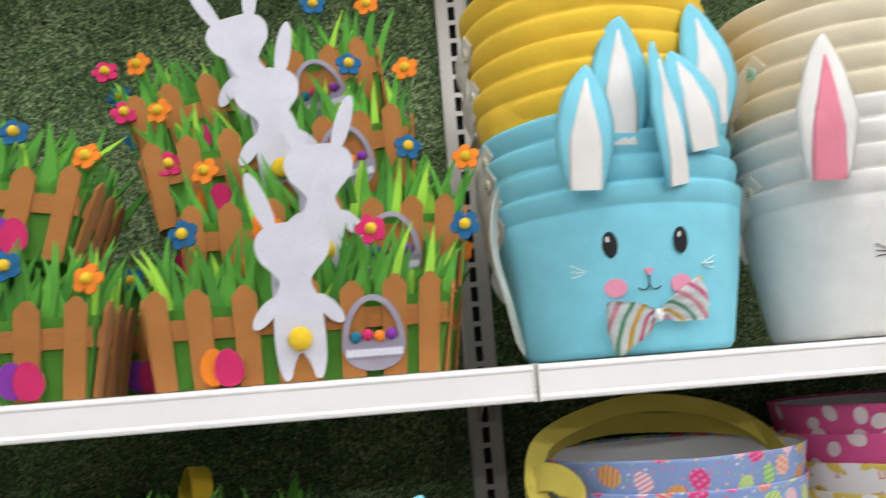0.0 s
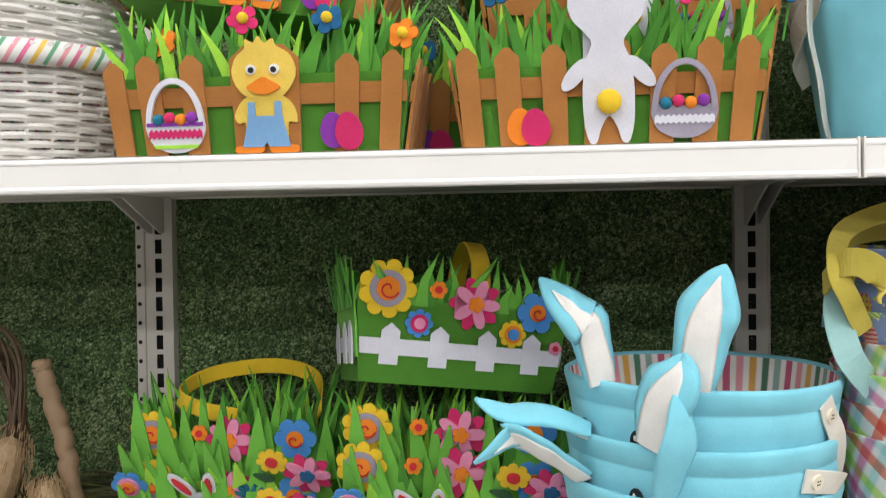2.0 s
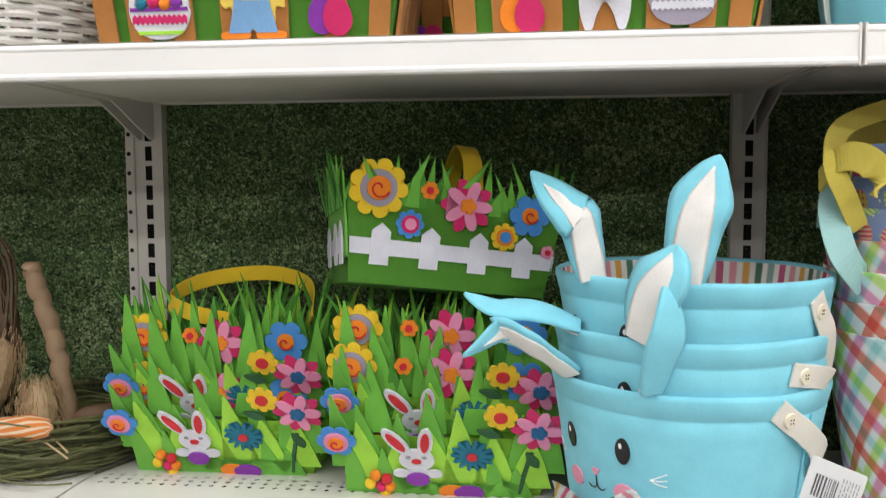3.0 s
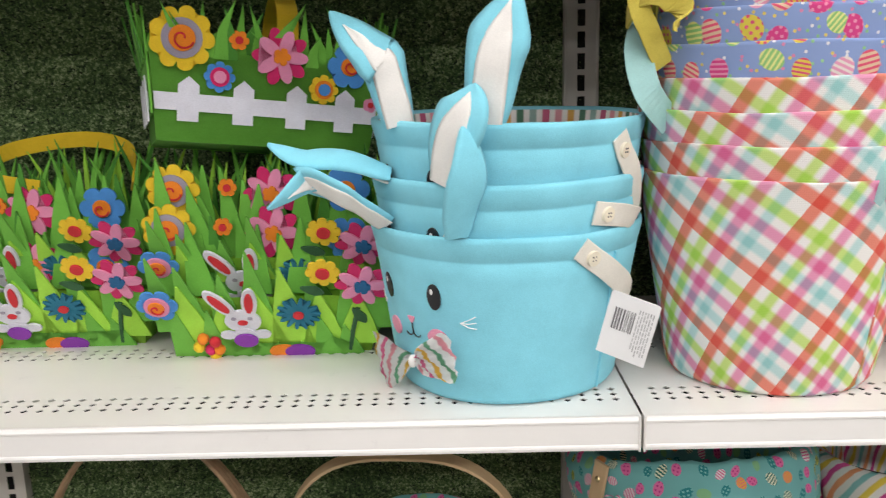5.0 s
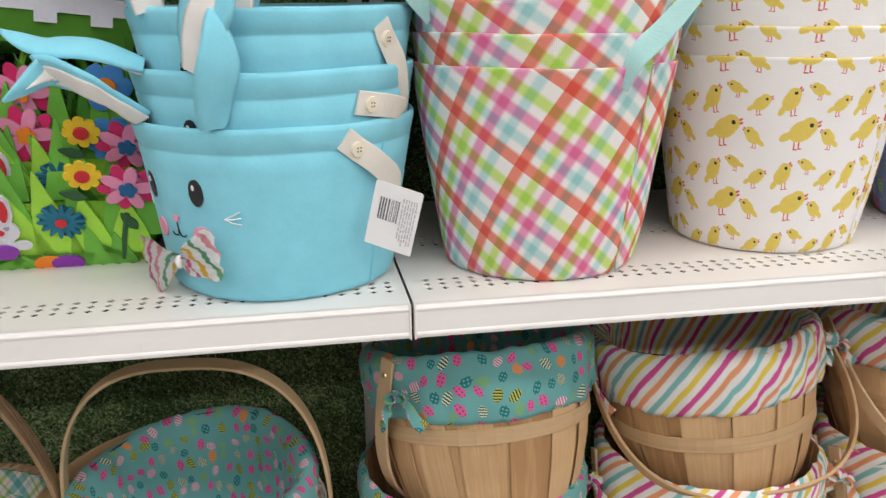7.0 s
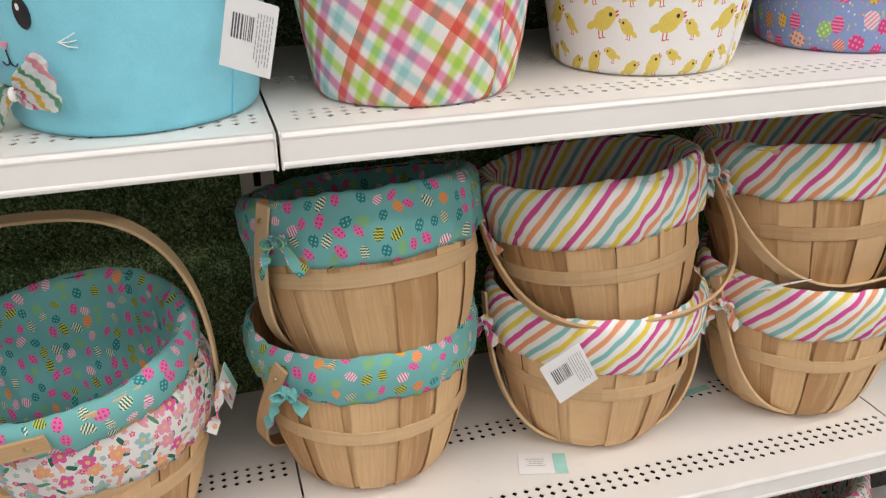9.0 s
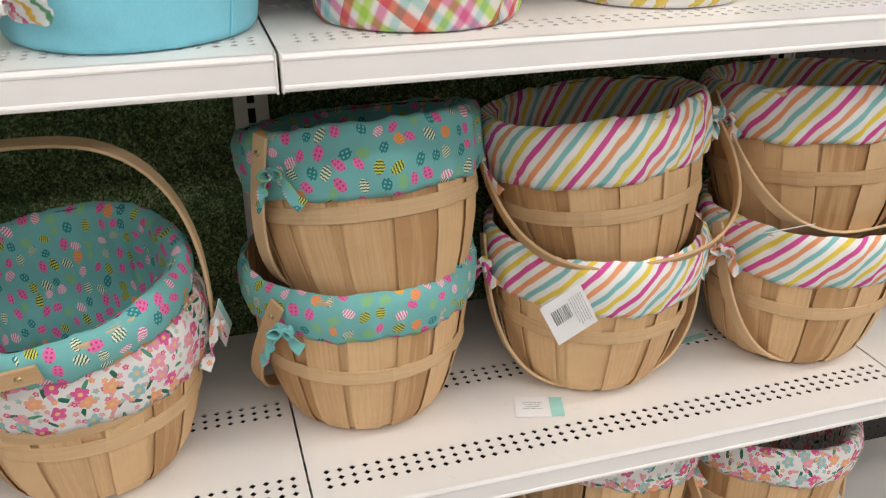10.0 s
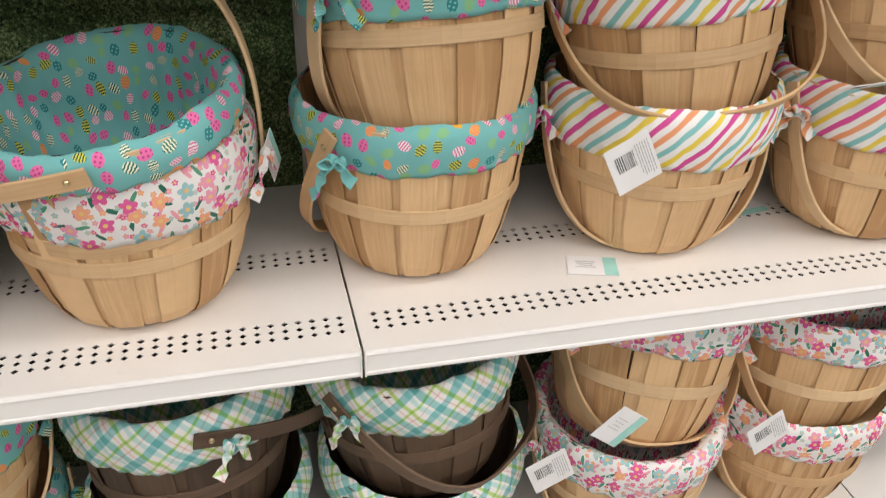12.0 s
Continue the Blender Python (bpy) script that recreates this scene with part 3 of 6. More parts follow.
def perforated_top(x0, x1, z, y_rows, bm):
    """The sheet of a shelf with real diamond holes in rows of three."""
    px, n = 0.0174, 0
    bands_y = []
    for yc in y_rows:
        bands_y += [(yc - 0.022, yc + 0.022)]
    xs = [x0]
    first = x0 + 0.024
    n = int((x1 - first - 0.012) / px) + 1
    ys = [YF + 0.004]
    for a, b in bands_y:
        ys += [a, b]
    ys.append(YW + 0.012)
    quads = []
    for i in range(0, len(ys) - 1, 2):
        quads.append((x0, x1, ys[i], ys[i + 1]))
    for a, b in bands_y:
        quads.append((x0, first - px / 2, a, b))
        quads.append((first + (n - 0.5) * px, x1, a, b))
    vs = {}

    def v(xx, yy):
        k = (round(xx, 5), round(yy, 5))
        if k not in vs:
            vs[k] = bm.verts.new((xx, yy, z))
        return vs[k]
    for xa, xb, ya, yb in quads:
        bm.faces.new([bm.verts.new((xx, yy, z)) for xx, yy in ((xa, ya), (xb, ya), (xb, yb), (xa, yb))])
    for a, b in bands_y:
        h = (b - a) / 3
        for i in range(n):
            cx = first + i * px
            for k in range(3):
                cy = a + h * (k + 0.5)
                l, r_, lo, hi = cx - px / 2, cx + px / 2, a + h * k, a + h * (k + 1)
                d = [v(cx - 0.0049, cy), v(cx, cy - 0.0048), v(cx + 0.0049, cy), v(cx, cy + 0.0048)]
                c = [v(l, lo), v(r_, lo), v(r_, hi), v(l, hi)]
                bm.faces.new((c[0], d[1], d[0]))
                bm.faces.new((c[0], c[1], d[1]))
                bm.faces.new((c[1], d[2], d[1]))
                bm.faces.new((c[1], c[2], d[2]))
                bm.faces.new((c[2], d[3], d[2]))
                bm.faces.new((c[2], c[3], d[3]))
                bm.faces.new((c[3], d[0], d[3]))
                bm.faces.new((c[3], c[0], d[0]))
    # the holes' depth
    holes = [e for e in bm.edges if e.is_boundary and all(abs(vv.co.z - z) < 1e-6 for vv in e.verts) and e.calc_length() < 0.0080]
    r = bmesh.ops.extrude_edge_only(bm, edges=holes)
    for vv in [g for g in r["geom"] if isinstance(g, bmesh.types.BMVert)]:
        vv.co.z -= 0.0012


def shelf(x0, x1, z, label, holes=True):
    s = thing("shelf", label, "shelf", pose(0, 0, 0), "gondola shelves", "structure")
    a, b = x0 + 0.0015, x1 - 0.0015
    bm = bmesh.new()
    if holes:
        perforated_top(a, b, z, (1.013, 1.183), bm)
    else:
        box((a + b) / 2, (YF + 0.004 + YW + 0.012) / 2, z - 0.0005, b - a, YW + 0.008 - YF, 0.001, bm=bm)
    part("tray", bm, "shelf", s)
    # black sheets below the hole rows paint the shade inside the tray
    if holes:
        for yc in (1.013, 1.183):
            part("hollow", box((a + b) / 2, yc, z - 0.012, b - a - 0.01, 0.06, 0.001), "dark", s, "black sheet under the holes standing in for shade")
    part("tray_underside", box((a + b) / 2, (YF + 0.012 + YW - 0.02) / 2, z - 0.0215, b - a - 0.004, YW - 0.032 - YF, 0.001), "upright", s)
    # front lip: rounded top edge, a shallow channel, a rounded foot
    prof = [(0.012, 0.0), (0.006, -0.0003), (0.002, -0.0018), (0.0004, -0.005), (0.0006, -0.007), (0.0015, -0.0080), (0.0016, -0.0308), (0.0006, -0.032), (0.0, -0.034), (0.0006, -0.037), (0.003, -0.0383), (0.010, -0.0383), (0.010, -0.037), (0.0045, -0.0367), (0.0045, -0.004), (0.012, -0.002)]
    bm = bmesh.new()
    rows = [[(xx, YF + dy, z + dz) for dy, dz in prof] for xx in (a, b)]
    grid_mesh(rows, True, None, bm)
    part("front_lip", bm, "lip", s, smooth=False)
    for xx in (a, b):
        part("end_cap", box(xx + (0.0012 if xx == a else -0.0012), YF + 0.006, z - 0.0192, 0.0024, 0.0135, 0.0395, 0.0008), "shelf", s)
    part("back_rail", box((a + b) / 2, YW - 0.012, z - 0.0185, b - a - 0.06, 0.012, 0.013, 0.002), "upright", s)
    for xx in (a + 0.0085, b - 0.0085):
        tilt = [(0.0, -0.006), (-0.40, -0.006), (-0.40, -0.022), (-0.13, -0.028), (-0.012, -0.078), (0.0, -0.078)]
        bm = bmesh.new()
        f = [bm.verts.new((xx - 0.0015, YW - 0.002 + dy, z + dz)) for dy, dz in tilt]
        g = [bm.verts.new((xx + 0.0015, YW - 0.002 + dy, z + dz)) for dy, dz in tilt]
        bm.faces.new(f)
        bm.faces.new(g[::-1])
        for i in range(len(tilt)):
            k = (i + 1) % len(tilt)
            bm.faces.new((f[i], g[i], g[k], f[k]))
        part("bracket", bm, "upright", s)
    return s


back_panels()
for i in (-2, -1, 0, 1, 2):
    upright(i * BAY)
for z, holes in ((Z1, True), (Z2, True), (Z3, True), (Z4, False), (Z0, False)):
    for i in (-2, -1, 0, 1):
        shelf(i * BAY, (i + 1) * BAY, z, "off-white steel shelf with perforated tray and price-channel lip", holes and i in (-1, 0))
setting("baseboard", box(0, YF + 0.02, -0.026, 4 * BAY, 0.012, 0.108), "upright", "beige kick plate under the base deck")


# ---- swing tags ----
def hang_tag(m, w, h, label, print_side=True, group=""):
    """A card swing tag in the plane y = 0, hung from its top."""
    t = thing("swing_tag", label, "price tag", m, group)
    part("card", cut([(-w / 2 + 0.002, 0), (w / 2 - 0.002, 0), (w / 2, -0.002), (w / 2, -h), (-w / 2, -h), (-w / 2, -0.002)], 0.0006), "card", t)
    if print_side:
        rng = random.Random(5)
        x = -w * 0.34
        while x < w * 0.08:
            bw = rng.choice((0.0007, 0.0011, 0.0016))
            part("barcode_bar", box(x + bw / 2, -0.0008, -h * 0.40, bw, 0.0003, h * 0.34), "ink", t)
            x += bw + rng.choice((0.0008, 0.0012, 0.0017))
        bm = bmesh.new()
        for i in range(6):   # lines of print run up the card
            run = -h * 0.16
            while run > -h * 0.80:
                ln = rng.uniform(0.003, 0.008)
                box(w * (0.14 + 0.055 * i), -0.0008, run - ln / 2, 0.0010, 0.0003, ln, bm=bm)
                run -= ln + 0.0014
        part("printed_text", bm, "faint_ink", t)
    else:
        part("colour_band", box(w * 0.355, -0.0008, -h * 0.5, w * 0.27, 0.0003, h * 0.96), "mint", t)
        bm = bmesh.new()
        for i in range(4):
            box(-w * 0.14, -0.0008, -h * (0.3 + 0.1 * i), w * (0.4 - 0.06 * (i % 3)), 0.0003, 0.0009, bm=bm)
        part("printed_text", bm, "faint_ink", t)
    return t


# ---- bushel baskets of chip wood with cloth liners ----
RIM, HIGH = 0.153, 0.242
STAVE_PROFILE = [(0.084, 0.0), (0.096, 0.003), (0.108, 0.012), (0.119, 0.030), (0.129, 0.06), (0.1385, 0.10), (0.1465, 0.16), (RIM, HIGH)]


def radius_at(z):
    for (r0, z0), (r1, z1) in zip(STAVE_PROFILE, STAVE_PROFILE[1:]):
        if z <= z1:
            return r0 + (r1 - r0) * (z - z0) / (z1 - z0)
    return RIM


STAVES = {}


def stave_mesh(w, out, key, material):
    if (key, material) not in STAVES:
        pts = [(0, -(r + out), z) for r, z in STAVE_PROFILE]
        bm = strap(pts, (1, 0, 0), w, 0.0016, taper=lambda s: 0.44 + 0.56 * min(1, s * 1.6) ** 0.8)
        me = bpy.data.meshes.new("stave")
        bm.to_mesh(me)
        bm.free()
        me.materials.append(M[material])
        STAVES[(key, material)] = me
    return STAVES[(key, material)]


def ring(r, z, w, t, tilt=0.0, n=40, dz=0.0, start=0.3):
    pts = []
    for j in range(n + 2):
        a = start + 2 * math.pi * j / n
        lift = 0.0016 * max(0, j - n + 1)
        pts.append(((r + lift) * math.cos(a), (r + lift) * math.sin(a), z + dz * math.sin(a)))
    return strap(pts, (0, 0, 1), w, t)


def ribbon_bow(cloth, parent, p, out, size=0.03, seed=1, loops=True):
    """A knotted strip of cloth with two loops and two tails at p, facing out."""
    rng = random.Random(seed)
    out = Vector(out).normalized()
    side = Vector((0, 0, 1)).cross(out).normalized()
    up = Vector((0, 0, 1))
    bm = bmesh.new()
    p = Vector(p) + out * 0.006
    for s in (-1, 1):
        k = size * rng.uniform(0.5, 0.85)
        loop = () if not loops else spline([p, p + side * s * k * 0.5 + up * k * 0.45 + out * 0.006, p + side * s * k + up * k * 0.1 + out * 0.01, p + side * s * k * 0.55 - up * k * 0.22 + out * 0.005, p], 6)
        if loops:
            strap(loop, out + side * 0.3 * s, 0.015, 0.0026, bm)
        ln = size * rng.uniform(1.1, 2.3)
        tail = spline([p, p + side * s * ln * 0.35 - up * ln * 0.3 + out * 0.006, p + side * s * ln * 0.5 - up * ln * 0.75 + out * 0.002, p + side * s * ln * 0.75 - up * ln], 6)
        strap(tail, lambda q: out * (0.6 - 1.2 * q) + side * (1 - q) + up * (0.3 + 0.7 * q), 0.016, 0.0018, bm, lambda q: 0.6 + 0.5 * q)
    blob(p + out * 0.002, 0.007, 8, bm)
    return part("ribbon_bow", bm, cloth, parent)


def bushel(m, cloth, label, group="bushel baskets", handle=150.0, skirt=0.075, dark=False, yaw=0.0, seed=0, bow=True, handle_reach=0.225, bend=0.0, open_top=True, drop=0.0, pivot=0.0, band_z=0.118, skew=0.0):
    """A round chip-wood basket; its handle turns on rivets at the two sides (0 up, 90 forward, 180 hanging)."""
    chip, hoop = ("chip_dark", "hoop_dark") if dark else ("chip", "hoop")
    t = thing("bushel_basket", label, "basket", m @ pose(0, 0, 0, 0, 0, yaw), group)
    rng = random.Random(seed)
    # dark inside pale baskets too: shade between the staves, painted in
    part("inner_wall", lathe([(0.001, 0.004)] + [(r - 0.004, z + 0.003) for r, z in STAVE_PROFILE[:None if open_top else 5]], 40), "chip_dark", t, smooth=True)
    n = 15
    for j in range(n):
        a = 360.0 * j / n + rng.uniform(-3, 3)
        ob = part_mesh("stave", stave_mesh(0.046, 0.0026, "w", chip), None, t)
        ob.matrix_basis = pose(0, 0, 0, 0, 0, a)
    for j in range(n):
        a = 360.0 * (j + 0.5) / n + rng.uniform(-3, 3)
        ob = part_mesh("stave", stave_mesh(0.033, -0.0004, "n", chip), None, t)
        ob.matrix_basis = pose(0, 0, 0, 0, 0, a)
    zb = band_z + rng.uniform(-0.006, 0.006)
    part("band", ring(radius_at(zb) + 0.0054, zb, 0.0205, 0.0026, start=rng.uniform(0, 6), dz=rng.uniform(-0.003, 0.003)), hoop, t)
    part("rim_hoop", ring(RIM + 0.005, HIGH - 0.012 - drop, 0.02, 0.003), hoop, t)

    def puff(a, r, z):
        if z < HIGH - skirt * 0.7 and r > 0.12:
            return 0.004 * noise.noise(Vector((math.cos(a) * 2.2, math.sin(a) * 2.2, seed * 3.1))) + 0.0015 * math.sin(a * 9 + seed)
        if r < 0.1395:   # loose folds of the cloth inside
            return 0.011 * noise.noise(Vector((math.cos(a) * 3.2, math.sin(a) * 3.2, z * 9 + seed + 9.0))) * min(1, max(0, (HIGH - 0.02 - z) / 0.07)) - 0.002
        return 0.005 * noise.noise(Vector((math.cos(a) * 3, math.sin(a) * 3, seed + 9.0))) + 0.0035 * noise.noise(Vector((math.cos(a) * 11, math.sin(a) * 11, seed + 4.0)))
    top = HIGH + 0.006 - drop
    prof = [(0.001, 0.045), (0.05, 0.043), (0.09, 0.05), (0.112, 0.085), (0.124, 0.14), (0.132, 0.19), (0.138, top - 0.008), (RIM, top), (RIM + 0.007, top - 0.004), (RIM + 0.012, top - 0.016), (RIM + 0.0125, HIGH - skirt * 0.5), (RIM + 0.0105 - skirt * 0.06, HIGH - skirt * 0.9), (RIM + 0.009 - skirt * 0.08, HIGH - skirt), (RIM + 0.006 - skirt * 0.08, HIGH - skirt + 0.002), (RIM + 0.008, HIGH - skirt * 0.5)]
    if not open_top:
        prof = prof[7:]
    bm = lathe(prof, 96, 0.005, seed + 1.5, puff)
    for v in bm.verts:   # fine gathers of the cloth
        a = math.atan2(v.co.y, v.co.x)
        r = math.hypot(v.co.x, v.co.y)
        if r > 0.1:
            k = 1 + (0.0011 + 0.0014 * (v.co.z < HIGH - skirt * 0.75)) / r * math.sin(a * 31 + 2 * math.sin(a * 5 + seed)) + 0.0032 / r * noise.noise(Vector((a * 6, v.co.z * 40, seed))) - (0.010 * max(0, noise.noise(Vector((a * 2.6 + seed, v.co.z * 16, 2.0 * seed)))) / r if r < 0.136 and v.co.z > 0.06 else 0)
            v.co.x, v.co.y = v.co.x * k, v.co.y * k
    part("cloth_liner", bm, cloth, t, smooth=True)
    # handle
    R = RIM + 0.0175
    arc, reach = [], handle_reach
    for j in range(33):
        a = math.pi * j / 32
        x = -R * math.copysign(abs(math.cos(a)) ** 0.72, math.cos(a))
        arc.append(Vector((x * (1 + bend * math.sin(a)) + skew * math.sin(a) ** 0.6 * (1 + math.copysign(min(1, abs(x) / R), x)), 0, reach * math.sin(a) ** 0.8)))
    arc = [Vector((-R, 0, -0.022))] + arc + [Vector((R, 0, -0.022))]
    turnm = Matrix.Translation((0, 0, HIGH - 0.03 + pivot)) @ Matrix.Rotation(radians(handle), 4, "X")
    arc = [turnm @ p for p in arc]
    axis = (turnm.to_3x3() @ Vector((0, 1, 0)))
    h = part("handle", strap(arc, axis, 0.0225, 0.0045), hoop, t)
    for s in (-1, 1):
        part("rivet", blob((s * (R + 0.0035), 0, HIGH - 0.03 + pivot), 0.0042, 10, squash=(0.6, 1, 1)), "brass", h)
        if bow:
            ribbon_bow(cloth, t, (s * (RIM + 0.014), -0.020, HIGH - 0.044), (s, -0.5, 0), 0.022, seed + s, bow is True)
    return t


TEAL_LABEL = "pale chip-wood bushel basket with teal egg-print cloth liner"
STRIPE_LABEL = "pale chip-wood bushel basket with candy-striped cloth liner"
FLORAL_LABEL = "pale chip-wood bushel basket with white floral cloth liner"
PLAID_LABEL = "dark-stained chip-wood bushel basket with mint plaid cloth liner"
STEP = 0.205
# on the third shelf
bushel(pose(-0.262, 1.155, Z3), "floral", FLORAL_LABEL + ", handle raised", handle=8, skirt=0.089, seed=1, yaw=-4, bow="loose", handle_reach=0.246, open_top=False, drop=0.004)
bushel(pose(-0.247, 1.162, Z3 + 0.048, 6, -6, 0), "teal_eggs", TEAL_LABEL + ", leaning", pivot=0.014, handle=97, seed=2, yaw=-98, skirt=0.044, bow=False)
bushel(pose(0.115, 1.196, Z3, 0, 0, 0), "teal_eggs", TEAL_LABEL, handle=-152, seed=3, yaw=38, skirt=0.060, open_top=False)
bushel(pose(0.136, 1.160, Z3 + STEP - 0.019, -14, -3, 0), "teal_eggs", TEAL_LABEL + ", stacked", handle=-160, seed=4, yaw=36, skirt=0.082, band_z=0.142, pivot=0.012)
bushel(pose(0.470, 1.185, Z3), "candy", STRIPE_LABEL, handle=160, seed=5, yaw=-4, skirt=0.078, open_top=False)
bushel(pose(0.482, 1.172, Z3 + STEP - 0.026, -8, -6, 0), "candy", STRIPE_LABEL + ", stacked", handle=140, seed=6, yaw=-6, skirt=0.080, skew=0.018)
bushel(pose(0.822, 1.158, Z3), "candy", STRIPE_LABEL, handle=160, seed=7, yaw=8, skirt=0.075, open_top=False)
bushel(pose(0.828, 1.172, Z3 + STEP - 0.016, -8, -1, 0), "candy", STRIPE_LABEL + ", stacked", handle=146, seed=8, yaw=5, skirt=0.074, skew=0.014)
# on the base deck
for bx, by, cl, lb, dk, hh, yw, sd, rx, ry in ((-0.59, 1.13, "teal_eggs", TEAL_LABEL, False, 150, 10, 11, 0, 0), (-0.23, 1.12, "mint_plaid", PLAID_LABEL, True, 104, 106, 12, -8, -3), (0.112, 1.12, "mint_plaid", PLAID_LABEL, True, 130, 42, 13, -4, -4), (0.470, 1.12, "floral", FLORAL_LABEL, False, 150, 4, 14, -13, 10), (0.795, 1.13, "floral", FLORAL_LABEL, False, 150, 6, 15, -4, 3)):
    bushel(pose(bx, by, Z0), cl, lb, handle=158, dark=dk, seed=sd + 20, yaw=yw, open_top=sd == 14)
    bushel(pose(bx, by, Z0 + STEP - (0.03 if sd == 12 else 0.010 if sd == 14 else 0.036 if sd == 15 else 0.012), rx, ry), cl, lb + ", stacked", handle=hh, dark=dk, seed=sd, yaw=yw, skirt=0.058 if sd > 13 else 0.075)
# tags
hang_tag(pose(0.340, 1.016, 0.834, 6, -28, 0), 0.062, 0.076, "white barcode tag hanging on a striped basket")
hang_tag(pose(0.356, 1.100, Z3 + 0.0012, -90, 0, -16), 0.072, 0.048, "white and mint card tag lying on the shelf", False)
hang_tag(pose(0.690, 1.20, Z3 + 0.0015, -90, 0, -80), 0.05, 0.085, "white card tag leaning on a basket", False)
hang_tag(pose(-0.088, 1.120, 0.826, 4, -34, 66), 0.036, 0.078, "white card tag on a floral basket ribbon", False)
hang_tag(pose(0.675, 1.005, 0.892, 60, -3, 0), 0.072, 0.05, "mint and white tag on a striped basket", False)
hang_tag(pose(0.266, 0.975, 0.352, 8, -22, 5), 0.066, 0.080, "white barcode tag hanging on a floral basket")
hang_tag(pose(0.622, 0.970, 0.360, 8, -30, 5), 0.066, 0.082, "white barcode tag hanging on a floral basket")
hang_tag(pose(0.393, 0.960, 0.430, 8, 40, 5), 0.058, 0.068, "white and mint card tag on a floral basket", False)


# ---- soft buckets ----
def bucket_shell(t, r0, r1, h, cloth, lining, seed=0, fold=0.024, seam_az=None, thick=0.004):
    """The body of a tapered cloth bucket: stitched rim fold, lining, rounded foot."""
    def r(z):
        return r0 + (r1 - r0) * z / h
    k = thick
    out = [(0.001, 0.0), (r0 - 0.014, 0.0), (r0 - 0.005, 0.002), (r0, 0.009)] + [(r(z), z) for z in (h * 0.25, h * 0.5, h * 0.75)]
    if fold > 0.01:
        out += [(r(h - fold) + 0.0002, h - fold - 0.0015), (r(h - fold) - 0.0009, h - fold), (r(h - fold) + 0.0006, h - fold + 0.0016), (r1 + 0.0012, h - 0.006), (r1 + 0.0007, h - 0.001), (r1 - k * 0.5, h + 0.0005), (r1 - k, h - 0.004)]
    else:
        out += [(r(h - 0.004), h - 0.004), (r1, h - 0.001), (r1 - k * 0.3, h), (r1 - k * 0.8, h - 0.0008), (r1 - k, h - 0.004)]
    wob = lambda a, rr, z: 0.0018 * noise.noise(Vector((math.cos(a) * 2, math.sin(a) * 2, seed * 1.7))) * (z / h)
    part("body", lathe(out, 72, 0.003, seed, wob), cloth, t, smooth=True)
    part("lining", lathe([(r1 - k, h - 0.004), (r(h * 0.5) - k, h * 0.5), (r0 - k, 0.012), (0.001, 0.01)], 48, 0.003, seed, wob), lining, t, smooth=True)
    if seam_az is not None:
        a = radians(seam_az)
        pts = [((r(z) + 0.0004) * math.sin(a), -(r(z) + 0.0004) * math.cos(a), z) for z in (0.006, h * 0.3, h * 0.6, h - fold)]
        part("seam", strap(spline(pts, 4), (math.cos(a), math.sin(a), 0), 0.0018, 0.0022), cloth, t)
    return r


def on_wall(az, z, r, h, r0, r1):
    """The place on the wall at that turn (0 front, + right) and height, its -y pointing out."""
    a = radians(az)
    lean = math.degrees(math.atan2(r1 - r0, h))
    return pose(r(z) * math.sin(a), -r(z) * math.cos(a), z) @ pose(0, 0, 0, 0, 0, az) @ pose(0, 0, 0, lean)


def ear(parent, pts, width, facing, outer, inner, curl=0.0):
    """A stuffed ear along a line of points, its pale inside towards facing."""
    path = spline(pts, 6)
    n = len(path)

    def leaf(s):
        return 0.60 + 0.40 * math.sin(math.pi / 2 * s / 0.5) if s < 0.5 else max(0.06, 1 - 0.94 * ((s - 0.5) / 0.5) ** 1.45)

    def skin(scale, lift, thick, inside=False):
        rows_f, rows_b = [], []
        for i, p in enumerate(path):
            s = i / (n - 1)
            tan = (path[min(i + 1, n - 1)] - path[max(i - 1, 0)]).normalized()
            f = Vector(facing(s) if callable(facing) else facing)
            side = tan.cross(f).normalized()
            nrm = side.cross(tan).normalized()
            if nrm.dot(f) < 0:
                nrm.negate()
            w = width * 0.5 * ((1.0 if s < 0.4 else max(0.05, 1 - ((s - 0.4) / 0.6) ** 1.5)) if inside else leaf(s)) * scale
            rf, rb = [], []
            for j in range(9):
                u = -1 + j / 4
                crease = 0.0028 * noise.noise(p * 38 + Vector((u * scale, 0, width * 90)))
                base = p + side * u * w * (1 + 0.07 * noise.noise(p * 30 + Vector((5, 0, 0)))) + nrm * (curl * width * u * u + lift + crease)
                d = thick * math.sqrt(max(0, 1 - u * u)) * (0.4 + 0.6 * math.sin(math.pi * min(1, s * 0.9 + 0.1)))
                rf.append(base + nrm * d)
                rb.append(base - nrm * d)
            rows_f.append(rf)
            rows_b.append(rb[::-1])
        rows = [a + b[1:-1] for a, b in zip(rows_f, rows_b)]
        bm = grid_mesh(rows, True)
        bm.faces.new([v for v in bm.verts][-len(rows[0]):])
        bmesh.ops.recalc_face_normals(bm, faces=bm.faces)
        return bm
    e = part("ear", skin(1.0, 0.0, 0.0055), outer, parent, smooth=True)
    path = path[: int(n * 0.86)]
    n = len(path)
    part("inner_ear", skin(0.56, 0.0047, 0.0014, True), inner, e, smooth=True)
    return e


